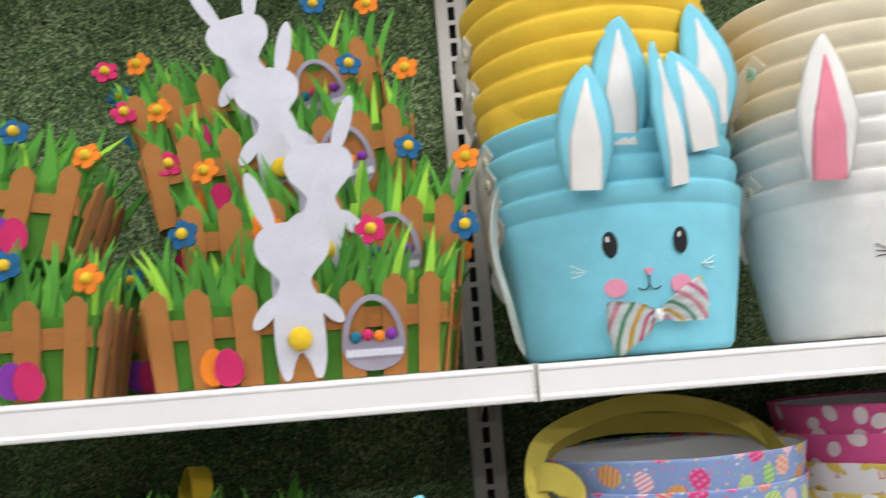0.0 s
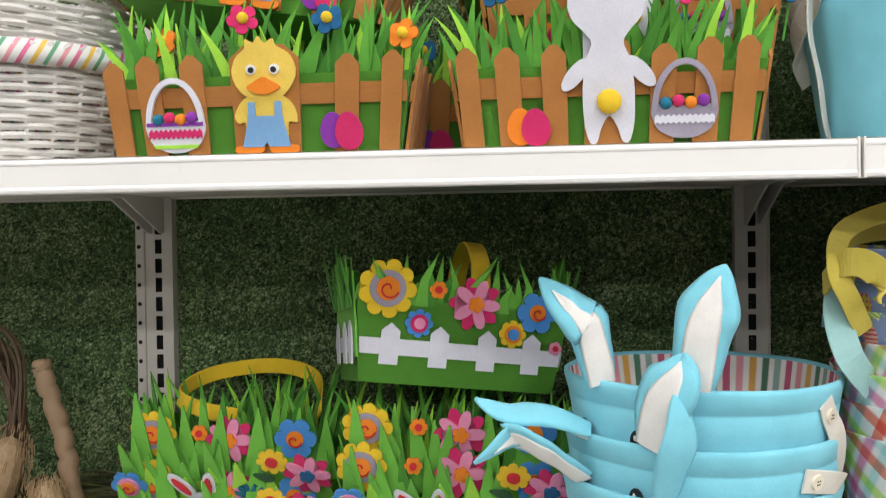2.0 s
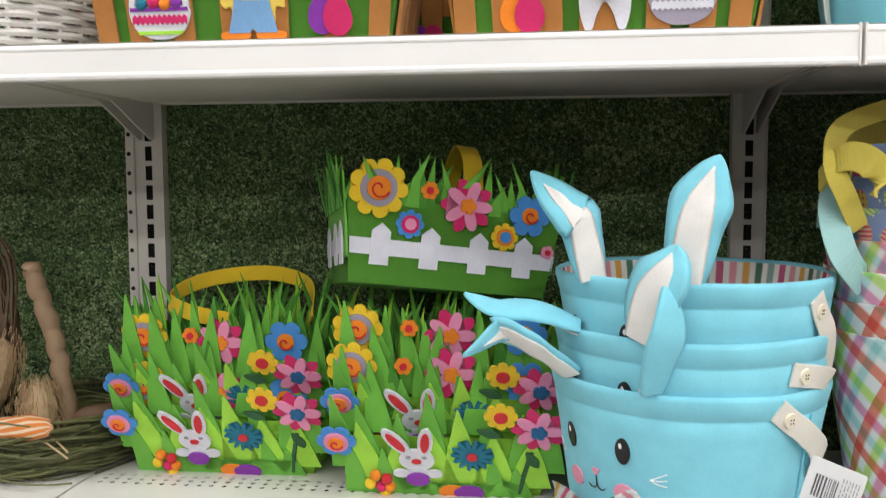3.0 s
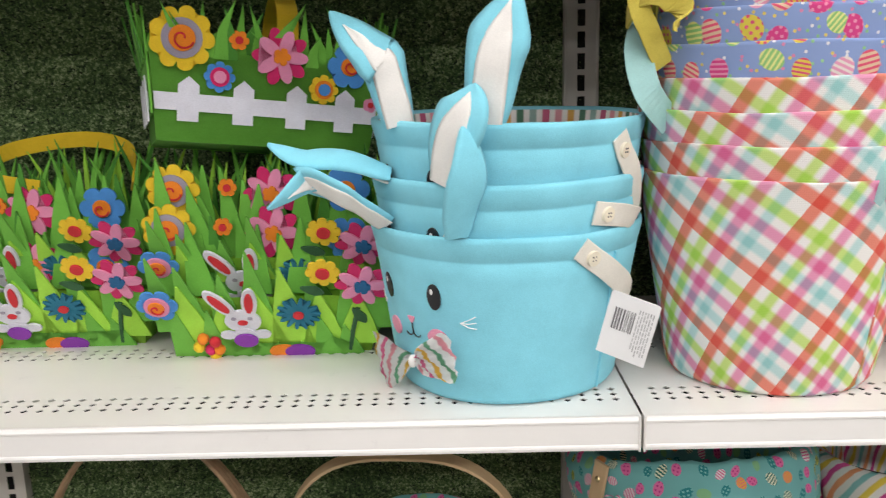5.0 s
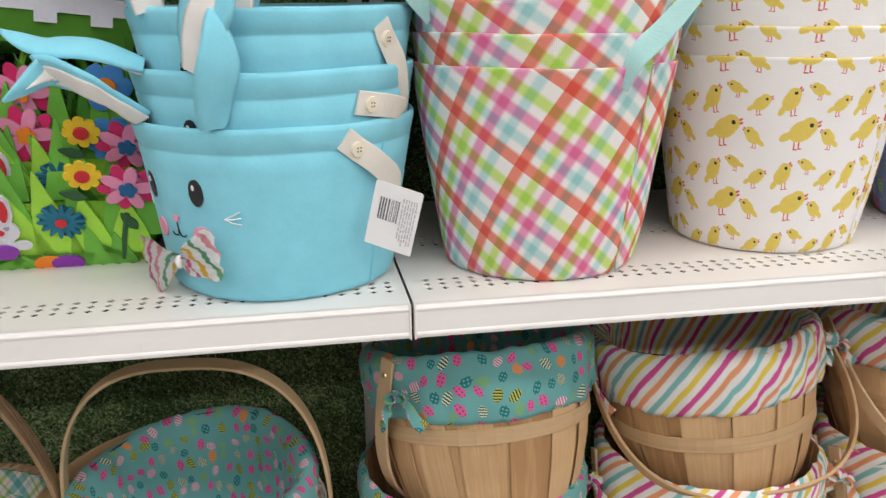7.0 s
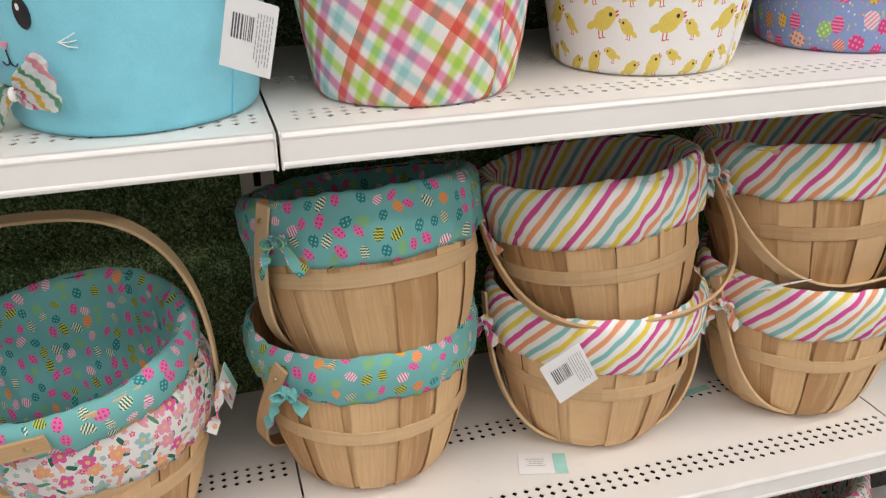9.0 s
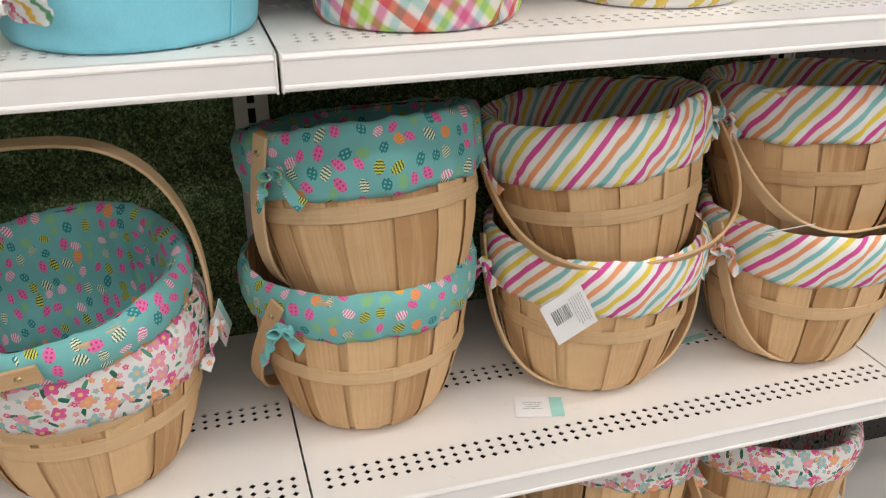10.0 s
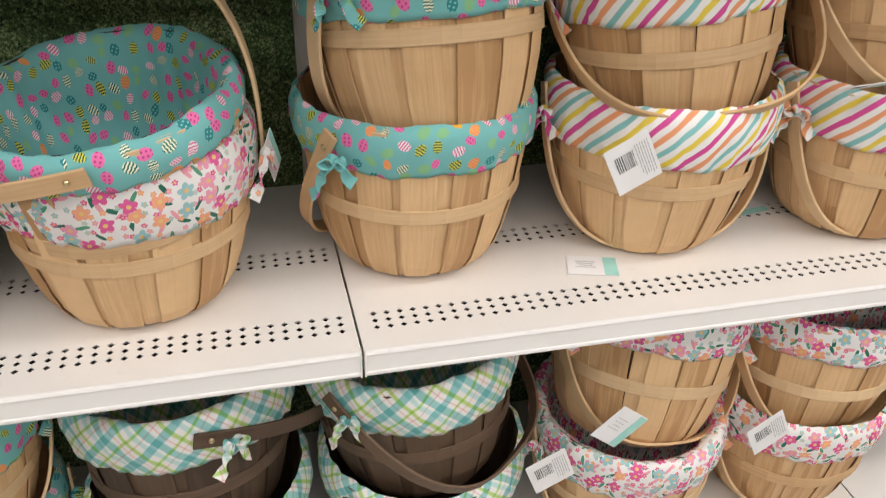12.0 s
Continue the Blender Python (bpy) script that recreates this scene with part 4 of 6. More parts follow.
def bunny_face(t, az, r, h, r0, r1, thread, whole=True):
    """Stitched eyes, nose, mouth, whiskers, cheeks and a bow tie."""
    wall = lambda da, z: on_wall(az + da, z, r, h, r0, r1)
    zc = h * 0.645 + (0 if whole else 0.006)
    for s in (-1, 1):
        part("eye", cut(oval(0, 0, 0.0085, 0.0145), 0.0016, wall(s * 15.5, zc)), "black", t)
        part("eye_glint", cut(oval(-0.002, 0.006, 0.0018, 0.0032, 12), 0.0006, wall(s * 15.5, zc) @ pose(0, -0.0016, 0)), "thread", t)
        if not whole:
            continue
        part("cheek", cut(oval(0, 0, 0.0125, 0.0105), 0.0016, wall(s * 15, zc - 0.047)), "cheek", t)
        bm = bmesh.new()
        for k in (-1, 0, 1):
            m = wall(s * 27, zc - 0.026)
            tube([m @ Vector((0, -0.0006, 0)), m @ Vector((s * 0.009, -0.0006, k * 0.004)), m @ Vector((s * 0.018, -0.0004, k * 0.007 + 0.002))], 0.0006, 5, bm)
        part("whisker", bm, thread, t)
    if not whole:
        return
    part("nose", cut(smooth2([(0, -0.004), (0.0055, 0.003), (0, 0.0035), (-0.0055, 0.003)], 4), 0.0016, wall(0, zc - 0.032)), "cheek", t)
    m, bm = wall(0, zc - 0.045), bmesh.new()
    tube([m @ Vector((0, -0.0008, 0.009)), m @ Vector((0, -0.0008, 0.0))], 0.0008, 5, bm)
    for s in (-1, 1):
        tube([m @ Vector((s * 0.0065 * (1 - math.cos(q)), -0.0008, -0.0065 * math.sin(q))) for q in (0.0, 0.5, 1.0, 1.57, 2.1, 2.6)], 0.0008, 5, bm)
    part("mouth", bm, "black", t)
    # bow tie
    m = wall(3 if az < -30 else 2, 0.048 if az < -30 else 0.044) @ pose(0, 0, 0, 0, -7, 0) @ Matrix.Scale(1.3 if az < -30 else 1.08, 4)
    b = thing("bow_tie", "striped cotton bow tie", "bow", Matrix())
    b.parent = t
    del b["category"], b["label"]
    for s in (-1, 1):
        rows, uvs = [], []
        for i in range(9):
            q = i / 8
            hw = (0.005 + 0.0185 * math.sin(1.75 * q)) * (1.12 if s < 0 else 0.88)
            rows.append([m @ Vector((s * (0.003 + 0.044 * q + 0.006 * q * math.cos(1.3 * (j / 5 - 1))), -0.006 - 0.007 * math.sin(math.pi * (0.15 + 0.75 * q)) - 0.002 * math.sin(j * 1.9 + i), (0.008 if s > 0 else -0.007) * q + hw * (j / 5 - 1) * (1 + 0.06 * math.sin(i)))) for j in range(11)])
            uvs.append([(0.05 * q, 0.05 * j / 10) for j in range(11)])
        bm = grid_mesh(rows, False, uvs)
        bmesh.ops.solidify(bm, geom=bm.faces, thickness=0.004)
        part("bow_wing", bm, "bow", b, smooth=True)
    part("knot", blob(m @ Vector((0, -0.010, -0.001)), 0.0068, 10, squash=(0.8, 0.7, 1.1)), "bow", b, smooth=True)


BR0, BR1, BH = 0.127, 0.1535, 0.188


def button_strap(t, az, r, fall="fold", flip=1, disc_paint="button", drop=0.0):
    """A cream canvas carrying strap folded down from a button on the rim."""
    m = on_wall(az, BH - 0.026 - drop, r, BH, BR0, BR1)
    runs = {"fold": ((-0.016, -0.002, 0.012), (0.0, -0.0035, 0.0), (0.022, -0.008, -0.016), (0.048, -0.004, -0.040), (0.066, 0.016, -0.078)),
            "level": ((-0.018, -0.002, 0.003), (0.0, -0.0035, 0.0), (0.026, -0.007, -0.004), (0.050, 0.0, -0.012), (0.066, 0.018, -0.024)),
            "hang": ((-0.010, -0.002, 0.016), (0.0, -0.0035, 0.0), (0.016, -0.008, -0.026), (0.034, -0.002, -0.068), (0.046, 0.012, -0.120))}
    path = [m @ Vector((p[0] * flip, p[1], p[2])) for p in runs[fall]]
    s = part("carry_strap", strap(spline(path, 5), lambda q: m.to_3x3() @ Vector((1.0, -0.4 * q, 0.3) if fall == "hang" else (0.35, -0.25 * q, 0.95)), 0.025, 0.0022), "canvas", t, "cream canvas strap")
    bt = m @ pose(0, -0.0052, 0)
    bm = bmesh.new()
    bmesh.ops.create_cone(bm, cap_ends=True, segments=20, radius1=0.0088, radius2=0.008, depth=0.003, matrix=bt @ pose(0, 0, 0, 90))
    part("button", bm, disc_paint, s, "cream plastic button" if disc_paint == "button" else "pale green plastic button")
    bm = bmesh.new()
    for dx, dz in ((-1, -1), (1, -1), (-1, 1), (1, 1)):
        blob(bt @ Vector((dx * 0.0018, -0.0017, dz * 0.0018)), 0.0009, 6, bm)
    part("button_hole", bm, "ink", s)


def bunny_bucket(m, body, label, az=0.0, ears=(), group="bunny buckets", lining="stripe_lining", face=False, strap_az=(75,), seed=0, inner="ear_white", thread="thread", flip=1, seam=None, disc_paint="button", fall="fold", drop=0.0):
    t = thing("bunny_bucket", label, "bucket", m, group)
    r = bucket_shell(t, BR0, BR1, BH, body, lining, seed, 0.026, seam)
    if face:
        bunny_face(t, az, r, BH, BR0, BR1, thread, face is True)
    for pts, width, facing in ears:
        ear(t, pts, width, facing, body, inner)
    for a in strap_az:
        button_strap(t, a, r, fall, flip, disc_paint, drop)
    return t


def local(c, *pts):
    return [(x - c[0], y - c[1], z - c[2]) for x, y, z in pts]


AQUA_LABEL = "aqua fleece bunny bucket with white-lined ears"
# second shelf: three nested aqua buckets, faces turned aside
STK = (-0.130, 1.108)
b1, b2, b3 = (*STK, Z2), (STK[0] + 0.002, STK[1], Z2 + 0.054), (STK[0] + 0.004, STK[1] + 0.004, Z2 + 0.113)
bunny_bucket(pose(*b1), "aqua", AQUA_LABEL + ", stitched face", -50, [
    (local(b1, (-0.262, 1.035, 1.380), (-0.300, 1.01, 1.410), (-0.332, 1.0, 1.430), (-0.340, 1.0, 1.430), (-0.356, 0.992, 1.419), (-0.378, 0.985, 1.404)), 0.043, (-0.2, -0.75, -0.75)),
    (local(b1, (-0.187, 0.960, 1.376), (-0.180, 0.945, 1.415), (-0.174, 0.936, 1.452), (-0.179, 0.938, 1.487)), 0.046, (-0.55, 1, 0.1))], face=True, strap_az=(32,), seed=1, seam=47)
bunny_bucket(pose(*b2), "aqua", AQUA_LABEL + ", nested", -50, [
    (local(b2, (-0.255, 1.03, 1.432), (-0.303, 1.02, 1.449), (-0.346, 1.01, 1.453), (-0.379, 1.01, 1.468)), 0.040, (0, 0.5, -0.85)),
    (local(b2, (-0.197, 0.970, 1.428), (-0.188, 0.955, 1.475), (-0.174, 0.948, 1.505), (-0.166, 0.952, 1.526)), 0.064, (-0.65, -0.85, 0))], strap_az=(39,), seed=2, face="eyes", fall="level", drop=0.011)
bunny_bucket(pose(*b3), "aqua", AQUA_LABEL + ", striped lining, on top", -50, [
    (local(b3, (-0.243, 1.02, 1.484), (-0.256, 1.01, 1.542), (-0.262, 1.008, 1.552), (-0.287, 1.008, 1.576), (-0.308, 1.01, 1.598)), 0.053, (0.2, -1, 0.2)),
    (local(b3, (-0.156, 0.968, 1.484), (-0.148, 0.958, 1.545), (-0.137, 0.956, 1.584), (-0.125, 0.960, 1.612)), 0.060, (-0.25, -1, 0))], strap_az=(48,), seed=3, face="eyes", fall="hang", drop=0.007)
hang_tag(pose(-0.010, 0.945, 1.314, 4, 15, -26), 0.051, 0.070, "white card swing tag with barcode hanging from a strap")

# top shelf: aqua buckets below, yellow ones nested above
TOP = (0.148, 1.118)
# pairs of ears: foot, middle and tip, then the way the pale inside looks
TOP_EARS = {
    0: (((0.074, 0.962, 1.912), (0.077, 0.950, 1.98), (0.087, 0.958, 2.050), 0.064, (-0.1, -1, 0)), ((0.176, 0.962, 1.912), (0.167, 0.944, 1.985), (0.156, 0.940, 2.066), 0.052, (0.55, -1.0, 0))),
    2: (((0.121, 0.972, 1.962), (0.124, 0.962, 2.03), (0.131, 0.968, 2.112), 0.068, (-0.1, -1, 0)), ((0.214, 0.972, 1.952), (0.203, 0.962, 2.01), (0.186, 0.966, 2.064), 0.066, (0.2, -1, 0))),
    3: (((0.152, 0.984, 1.99), (0.154, 0.976, 2.06), (0.158, 0.982, 2.150), 0.070, (0.3, -1, 0)), ((0.230, 0.984, 1.985), (0.232, 0.976, 2.05), (0.222, 0.982, 2.126), 0.070, (0.1, -1, 0))),
}
for i in range(10):
    c = (TOP[0] - 0.0022 * i + 0.0015 * math.sin(i * 2.1), TOP[1], Z1 + 0.0285 * i)
    up = [(local(c, *e[:3]), e[3], e[4]) for e in TOP_EARS.get(i, ())]
    if i < 4:
        bunny_bucket(pose(*c), "aqua", AQUA_LABEL + (", stitched face" if i == 0 else ", nested"), -4, up, face=i == 0, strap_az=(-82,), seed=i + 10, flip=-1)
    else:
        bunny_bucket(pose(*c), "yellow_fleece", "yellow fleece bucket nested in a tall stack", 0, [], strap_az=(-84,) if i in (6, 8) else (), seed=i + 10, lining="yellow_fleece", flip=-1)
loop = bpy.data.objects["bunny_bucket.003"]
part("carry_strap", strap(spline(local((TOP[0], TOP[1], Z1), (0.004, 1.085, 1.945), (-0.010, 1.07, 1.91), (-0.013, 1.065, 1.86), (-0.002, 1.07, 1.81), (0.010, 1.09, 1.765), (0.018, 1.10, 1.750)), 6), (0.55, 1, 0), 0.020, 0.0022), "canvas", loop, "cream canvas strap")
# top shelf: white bunny buckets, cream ones above
for i in range(9):
    c = (0.474 + 0.0012 * math.sin(i * 1.7), 1.12, Z1 + 0.029 * i)
    up = []
    if i == 0:
        up = [(local(c, (0.360, 0.985, 1.912), (0.362, 0.972, 1.985), (0.374, 0.980, 2.082)), 0.070, (-0.1, -1, 0))]
    if i == 2:
        up = [(local(c, (0.43, 1.0, 1.965), (0.432, 0.995, 2.03), (0.425, 1.0, 2.10)), 0.06, (0.1, -1, 0))]
    bunny_bucket(pose(*c), "white_fleece" if i < 4 else "cream_fleece", ("white fleece bunny bucket with pink-lined ears" if i < 4 else "cream fleece bucket nested in a tall stack"), 7, up, face=i == 0, strap_az=(-84,) if i == 1 else (-71,) if i == 6 else (), seed=i + 30, inner="pink", thread="black", lining="white_fleece", flip=-1, disc_paint="mint" if i == 6 else "button")


def print_bucket(m, cloth, label, lining="card", handle=None, handle_turn=0.0, seed=0, seam=40, group="printed buckets"):
    """A tall stiff bucket of printed canvas with two band handles."""
    t = thing("printed_bucket", label, "bucket", m, group)
    r0, r1, h = 0.117, 0.154, 0.238
    r = bucket_shell(t, r0, r1, h, cloth, lining, seed, 0.002, seam, 0.003)
    if handle:
        colour, shape = handle
        pts = [pose(0, 0, 0, 0, 0, handle_turn) @ Vector(p) for p in shape]
        part("band_handle", strap(spline(pts, 8), None, 0.030 if colour == "aqua_strap" else 0.022, 0.0022), colour, t)
    return t


PLAID2, EGG2, CHICK2 = "canvas bucket in spring plaid", "canvas bucket in blue egg print", "white canvas bucket printed with yellow chicks"
GAP = 0.0335
for sx, sy, stack in ((0.178, 1.102, "pppp" + "eee"), (0.497, 1.143, "cccccc" + "kk"), (0.825, 1.165, "eeeeecc")):
    for i, k in enumerate(stack):
        cloth, lb = {"p": ("plaid", PLAID2), "e": ("blue_eggs", EGG2), "c": ("chicks", CHICK2), "k": ("pink_print", "pink canvas bucket with white print")}[k]
        hd = None
        spin = -58 if i == 0 else (0, 14, -20, 0, 8, -12, 0, 12)[i]   # the side seam of the lowest one shows
        if sx < 0.3 and i == 6:
            hd = ("yellow_strap", [(-0.146, -0.062, 0.150), (-0.164, -0.076, 0.182), (-0.176, -0.07, 0.220), (-0.145, -0.02, 0.262), (-0.03, 0.03, 0.288), (0.09, 0.06, 0.270), (0.152, 0.04, 0.225), (0.160, 0.0, 0.16), (0.150, -0.04, 0.09)])
        elif sx < 0.3 and i == 3:
            hd = ("aqua_strap", [(-0.135, -0.055, 0.190), (-0.165, -0.075, 0.225), (-0.172, -0.06, 0.265), (-0.158, -0.02, 0.29), (-0.15, 0.02, 0.25)])
        elif sx < 0.3 and i == 0:
            hd = ("aqua_strap", [(0.042, -0.138, 0.220), (0.052, -0.150, 0.246), (0.078, -0.151, 0.270), (0.108, -0.138, 0.296), (0.134, -0.116, 0.313), (0.144, -0.08, 0.305), (0.146, -0.04, 0.268)])
        print_bucket(pose(sx + 0.001 * math.sin(i * 2.3), sy, Z2 + GAP * i, 0, 0, spin), cloth, lb + (", standing on the shelf" if i == 0 else ", nested in a stack"), seed=i + 50, handle=hd, handle_turn=-spin if sx < 0.3 and i == 0 else 0.0, seam=90 if i == 0 else None)
        if sx < 0.3 and i == 6:
            knot = bpy.data.objects["printed_bucket.006"]
            part("band_handle", strap(spline([(-0.150, -0.04, 0.20), (-0.135, 0.03, 0.245), (-0.05, 0.115, 0.258), (0.05, 0.12, 0.255), (0.13, 0.06, 0.245), (0.150, 0.01, 0.21)], 8), (0, 0, 1), 0.026, 0.0022), "yellow_strap", knot)
            twist = strap(spline([(-0.180, -0.040, 0.200), (-0.172, -0.072, 0.222), (-0.154, -0.088, 0.222), (-0.140, -0.094, 0.206), (-0.144, -0.092, 0.184)], 7), lambda q: Vector((0.2, 0.5 - q, 1)), 0.030, 0.004)
            part("band_knot", twist, "yellow_strap", knot, "knotted yellow band")


# ---- felt picket-fence baskets ----
def blade(h, w, bend):
    """The outline of one blade of felt grass, bent to a side."""
    left, right = [], []
    for i in range(6):
        q = i / 6
        c = bend * q * q
        hw = w / 2 * (0.75 + 0.5 * q - 1.2 * q * q)
        left.append((c - hw, h * q))
        right.append((c + hw, h * q))
    return right + [(bend, h)] + left[::-1]


def grass_tufts(rng, x0, x1, y, z0, lo, hi, n, material_mix, t, lean=0.0, name="grass_blade"):
    """A row of cut felt blades, in pairs that cross each other."""
    for k in range(2 * n):
        f = (k + 0.5) / (2 * n)
        x = x0 + (x1 - x0) * f + rng.uniform(-0.004, 0.004)
        hh = rng.uniform(lo, hi)
        bend = rng.uniform(-0.040, 0.040) + (f - 0.5) * 0.012
        m = pose(x, y + rng.uniform(-0.007, 0.005), z0) @ pose(0, 0, 0, rng.uniform(-12, 4) + lean, rng.uniform(-13, 13) + (f - 0.5) * 14, rng.uniform(-22, 22))
        part(name, cut(blade(hh, rng.uniform(0.012, 0.0175), bend), 0.0022, m), rng.choice(material_mix), t)


def picket(t, m, w, h, material="f_brown", name="picket"):
    part(name, cut([(-w / 2, 0), (w / 2, 0), (w / 2 * 1.05, h - w * 0.42), (w * 0.14, h), (-w * 0.14, h), (-w / 2 * 1.05, h - w * 0.42)], 0.0034, m), material, t)


def small_flower(t, x, y, z, colour, r=0.0165, centre="f_yellow", tilt=-10):
    m = pose(x, y, z, tilt, 0, (x * 300) % 40 - 20)
    f = part("flower", cut(rosette(0, 0, r, 5, 0.5, turned=x * 40), 0.003, m), colour, t)
    part("pompom", blob(m @ Vector((0, -0.005, 0)), 0.0062, 10), centre, f, smooth=True)
    part("stem", tube([m @ Vector((0, 0.003, 0)), (x * 0.97, y + 0.012, z - 0.05)], 0.0012, 5), "f_leaf", f)


def felt_egg(t, base, x, z, colour, y, turned=0.1, k=1.0, name="egg"):
    pts = []
    for i in range(28):
        a = 2 * math.pi * i / 28
        pts.append((0.0162 * k * math.cos(a) * (1 - 0.14 * math.sin(a)), 0.0215 * k * math.sin(a)))
    part(name, cut(pts, 0.003, base @ pose(x, y, z, 0, -math.degrees(turned), 0)), colour, t)


def mini_basket(t, slope, x, z, y, grey):
    base = "f_grey" if grey else "f_white"
    m = slope @ pose(x, y, z) @ Matrix.Diagonal((0.94, 1, 0.94, 1))
    b = part("little_basket", cut(smooth2([(-0.033, 0.026), (0, 0.026), (0.033, 0.026), (0.029, 0.004), (0.014, -0.006), (0, -0.008), (-0.014, -0.006), (-0.029, 0.004)], 5), 0.003, m), base, t)
    arc = [(0.031 * math.cos(a), 0.0, 0.022 + 0.050 * math.sin(a)) for a in [math.pi * i / 18 for i in range(19)]]
    part("handle", strap([m @ Vector((p[0], -0.0022, p[2])) for p in arc], (0, 1, 0), 0.0036, 0.006), base, b)
    for i, c in enumerate(("f_teal", "f_magenta", "f_orange", "f_purple")):
        part("pompom", blob(m @ Vector((-0.0195 + 0.013 * i, -0.002, 0.029 + 0.002 * (i % 2))), 0.0064, 10), c, b, smooth=True)
    rick = lambda z0, amp, hw: [(-hw + 2 * hw * i / 22, z0 + 0.004 + amp * (1 if i % 2 else -1)) for i in range(23)] + [(hw - 2 * hw * i / 22, z0 - 0.004 + amp * (1 if i % 2 else -1)) for i in range(23)]
    if grey:
        part("ribbon", cut(rick(0.012, 0.0012, 0.031), 0.0012, m @ pose(0, -0.003, 0)), "f_white", b)
    else:
        part("ribbon", cut(rick(0.013, 0.0016, 0.031), 0.0012, m @ pose(0, -0.003, 0)), "f_magenta", b)
        part("ribbon", cut([(-0.027, 0.001), (0.027, 0.001), (0.024, -0.003), (-0.024, -0.003)], 0.0012, m @ pose(0, -0.003, 0)), "f_lime", b)
        part("ribbon", cut([(-0.033, 0.026), (0.033, 0.026), (0.033, 0.022), (-0.033, 0.022)], 0.0012, m @ pose(0, -0.003, 0)), "f_purple", b)


def felt_duck(t, base, x, z, y):
    m = base @ pose(x, y, z) @ Matrix.Diagonal((0.92, 1, 0.91, 1))
    body = smooth2([(0, 0.006), (0.022, 0.006), (0.026, 0.030), (0.036, 0.030), (0.034, 0.046), (0.024, 0.058), (0.012, 0.062), (-0.012, 0.062), (-0.026, 0.056), (-0.036, 0.040), (-0.032, 0.030), (-0.024, 0.030), (-0.022, 0.006)], 5)
    bm = cut(body, 0.003, m)
    cut(smooth2([(0.0, 0.056), (0.020, 0.060), (0.032, 0.072), (0.0375, 0.088), (0.031, 0.106), (0.016, 0.116), (0.012, 0.124), (0.003, 0.119), (-0.004, 0.127), (-0.010, 0.120), (-0.019, 0.124), (-0.020, 0.114), (-0.031, 0.104), (-0.0365, 0.088), (-0.032, 0.072), (-0.020, 0.060)], 5), 0.003, m @ pose(0, -0.0006, 0), bm)
    d = part("felt_duck", bm, "f_duck", t, "yellow felt duck in blue overalls")
    f = m @ pose(0, -0.0038, 0)
    bm = cut([(-0.028, 0.003), (-0.004, 0.003), (0, 0.008), (0.004, 0.003), (0.028, 0.003), (0.021, 0.030), (0.020, 0.038), (-0.020, 0.038), (-0.021, 0.030)], 0.0022, m @ pose(0, -0.0034, 0))
    for q in (-0.0155, 0.0155):
        cut([(q - 0.0042, 0.0375), (q + 0.0042, 0.0375), (q + 0.0036, 0.054), (q - 0.0036, 0.054)], 0.0022, m @ pose(0, -0.0036, 0), bm)
    part("overalls", bm, "f_denim", d)
    part("beak", cut(smooth2([(-0.019, 0.070), (-0.008, 0.078), (0, 0.0815), (0.008, 0.078), (0.019, 0.070), (0.006, 0.063), (-0.006, 0.063)], 5), 0.003, f), "f_orange", d)
    for s in (-1, 1):
        part("foot", cut(smooth2([(s * 0.005, 0.005), (s * 0.035, 0.004), (s * 0.033, -0.005), (s * 0.008, -0.005)], 4), 0.003, m @ pose(0, -0.002, 0)), "f_orange", d)
        part("eye", cut(oval(s * 0.0135, 0.090, 0.0058, 0.0058, 18), 0.002, f), "thread", d)
        part("pupil", cut(oval(s * 0.0130, 0.0895, 0.0034, 0.0034, 12), 0.001, f @ pose(0, -0.002, 0)), "black", d)


def felt_bunny(t, base, x, z, y, lean=0.0):
    """A white felt bunny from behind: one flat piece of overlapping lobes."""
    m = base @ pose(x, y, z, 0, lean, 0) @ Matrix.Diagonal((0.965, 1, 0.97, 1))
    half = [(0.008, 0.016), (0.013, 0.001), (0.020, 0.0), (0.025, 0.016), (0.0265, 0.036), (0.0262, 0.060), (0.0225, 0.084), (0.0165, 0.101), (0.0225, 0.112), (0.035, 0.126), (0.0395, 0.143), (0.033, 0.157), (0.018, 0.164)]
    bm = cut(smooth2([(0.0, 0.027)] + half + [(0.0, 0.165)] + [(-x, z) for x, z in half[::-1]], 5), 0.0032, m)
    for s in (-1, 1):
        cut(oval(s * 0.0335, 0.071, 0.0085, 0.0205, 20, s * 0.72), 0.0032, m @ pose(0, 0.0004, 0), bm)
        cut(oval(s * 0.0300, 0.186, 0.0092, 0.036, 24, -s * 0.33), 0.0032, m @ pose(0, 0.0006, 0), bm)
    b = part("felt_bunny", bm, "f_white", t, "white felt bunny seen from behind")
    part("tail", blob(m @ Vector((0, -0.007, 0.042)), 0.0125, 14, squash=(1, 0.6, 1)), "f_yellow", b, "yellow pompom tail", smooth=True)


def panels(c, h, t, material):
    """Four felt walls and a bottom, each a sheet of its own."""
    for i in range(4):
        bm = grid_mesh([[c(i, 0), c(i + 1, 0)], [c(i, h), c(i + 1, h)]])
        bmesh.ops.solidify(bm, geom=bm.faces, thickness=0.003)
        part("wall_panel", bm, material, t)
    part("bottom_panel", grid_mesh([[c(0, 0.001), c(1, 0.001)], [c(3, 0.001), c(2, 0.001)]]), material, t)


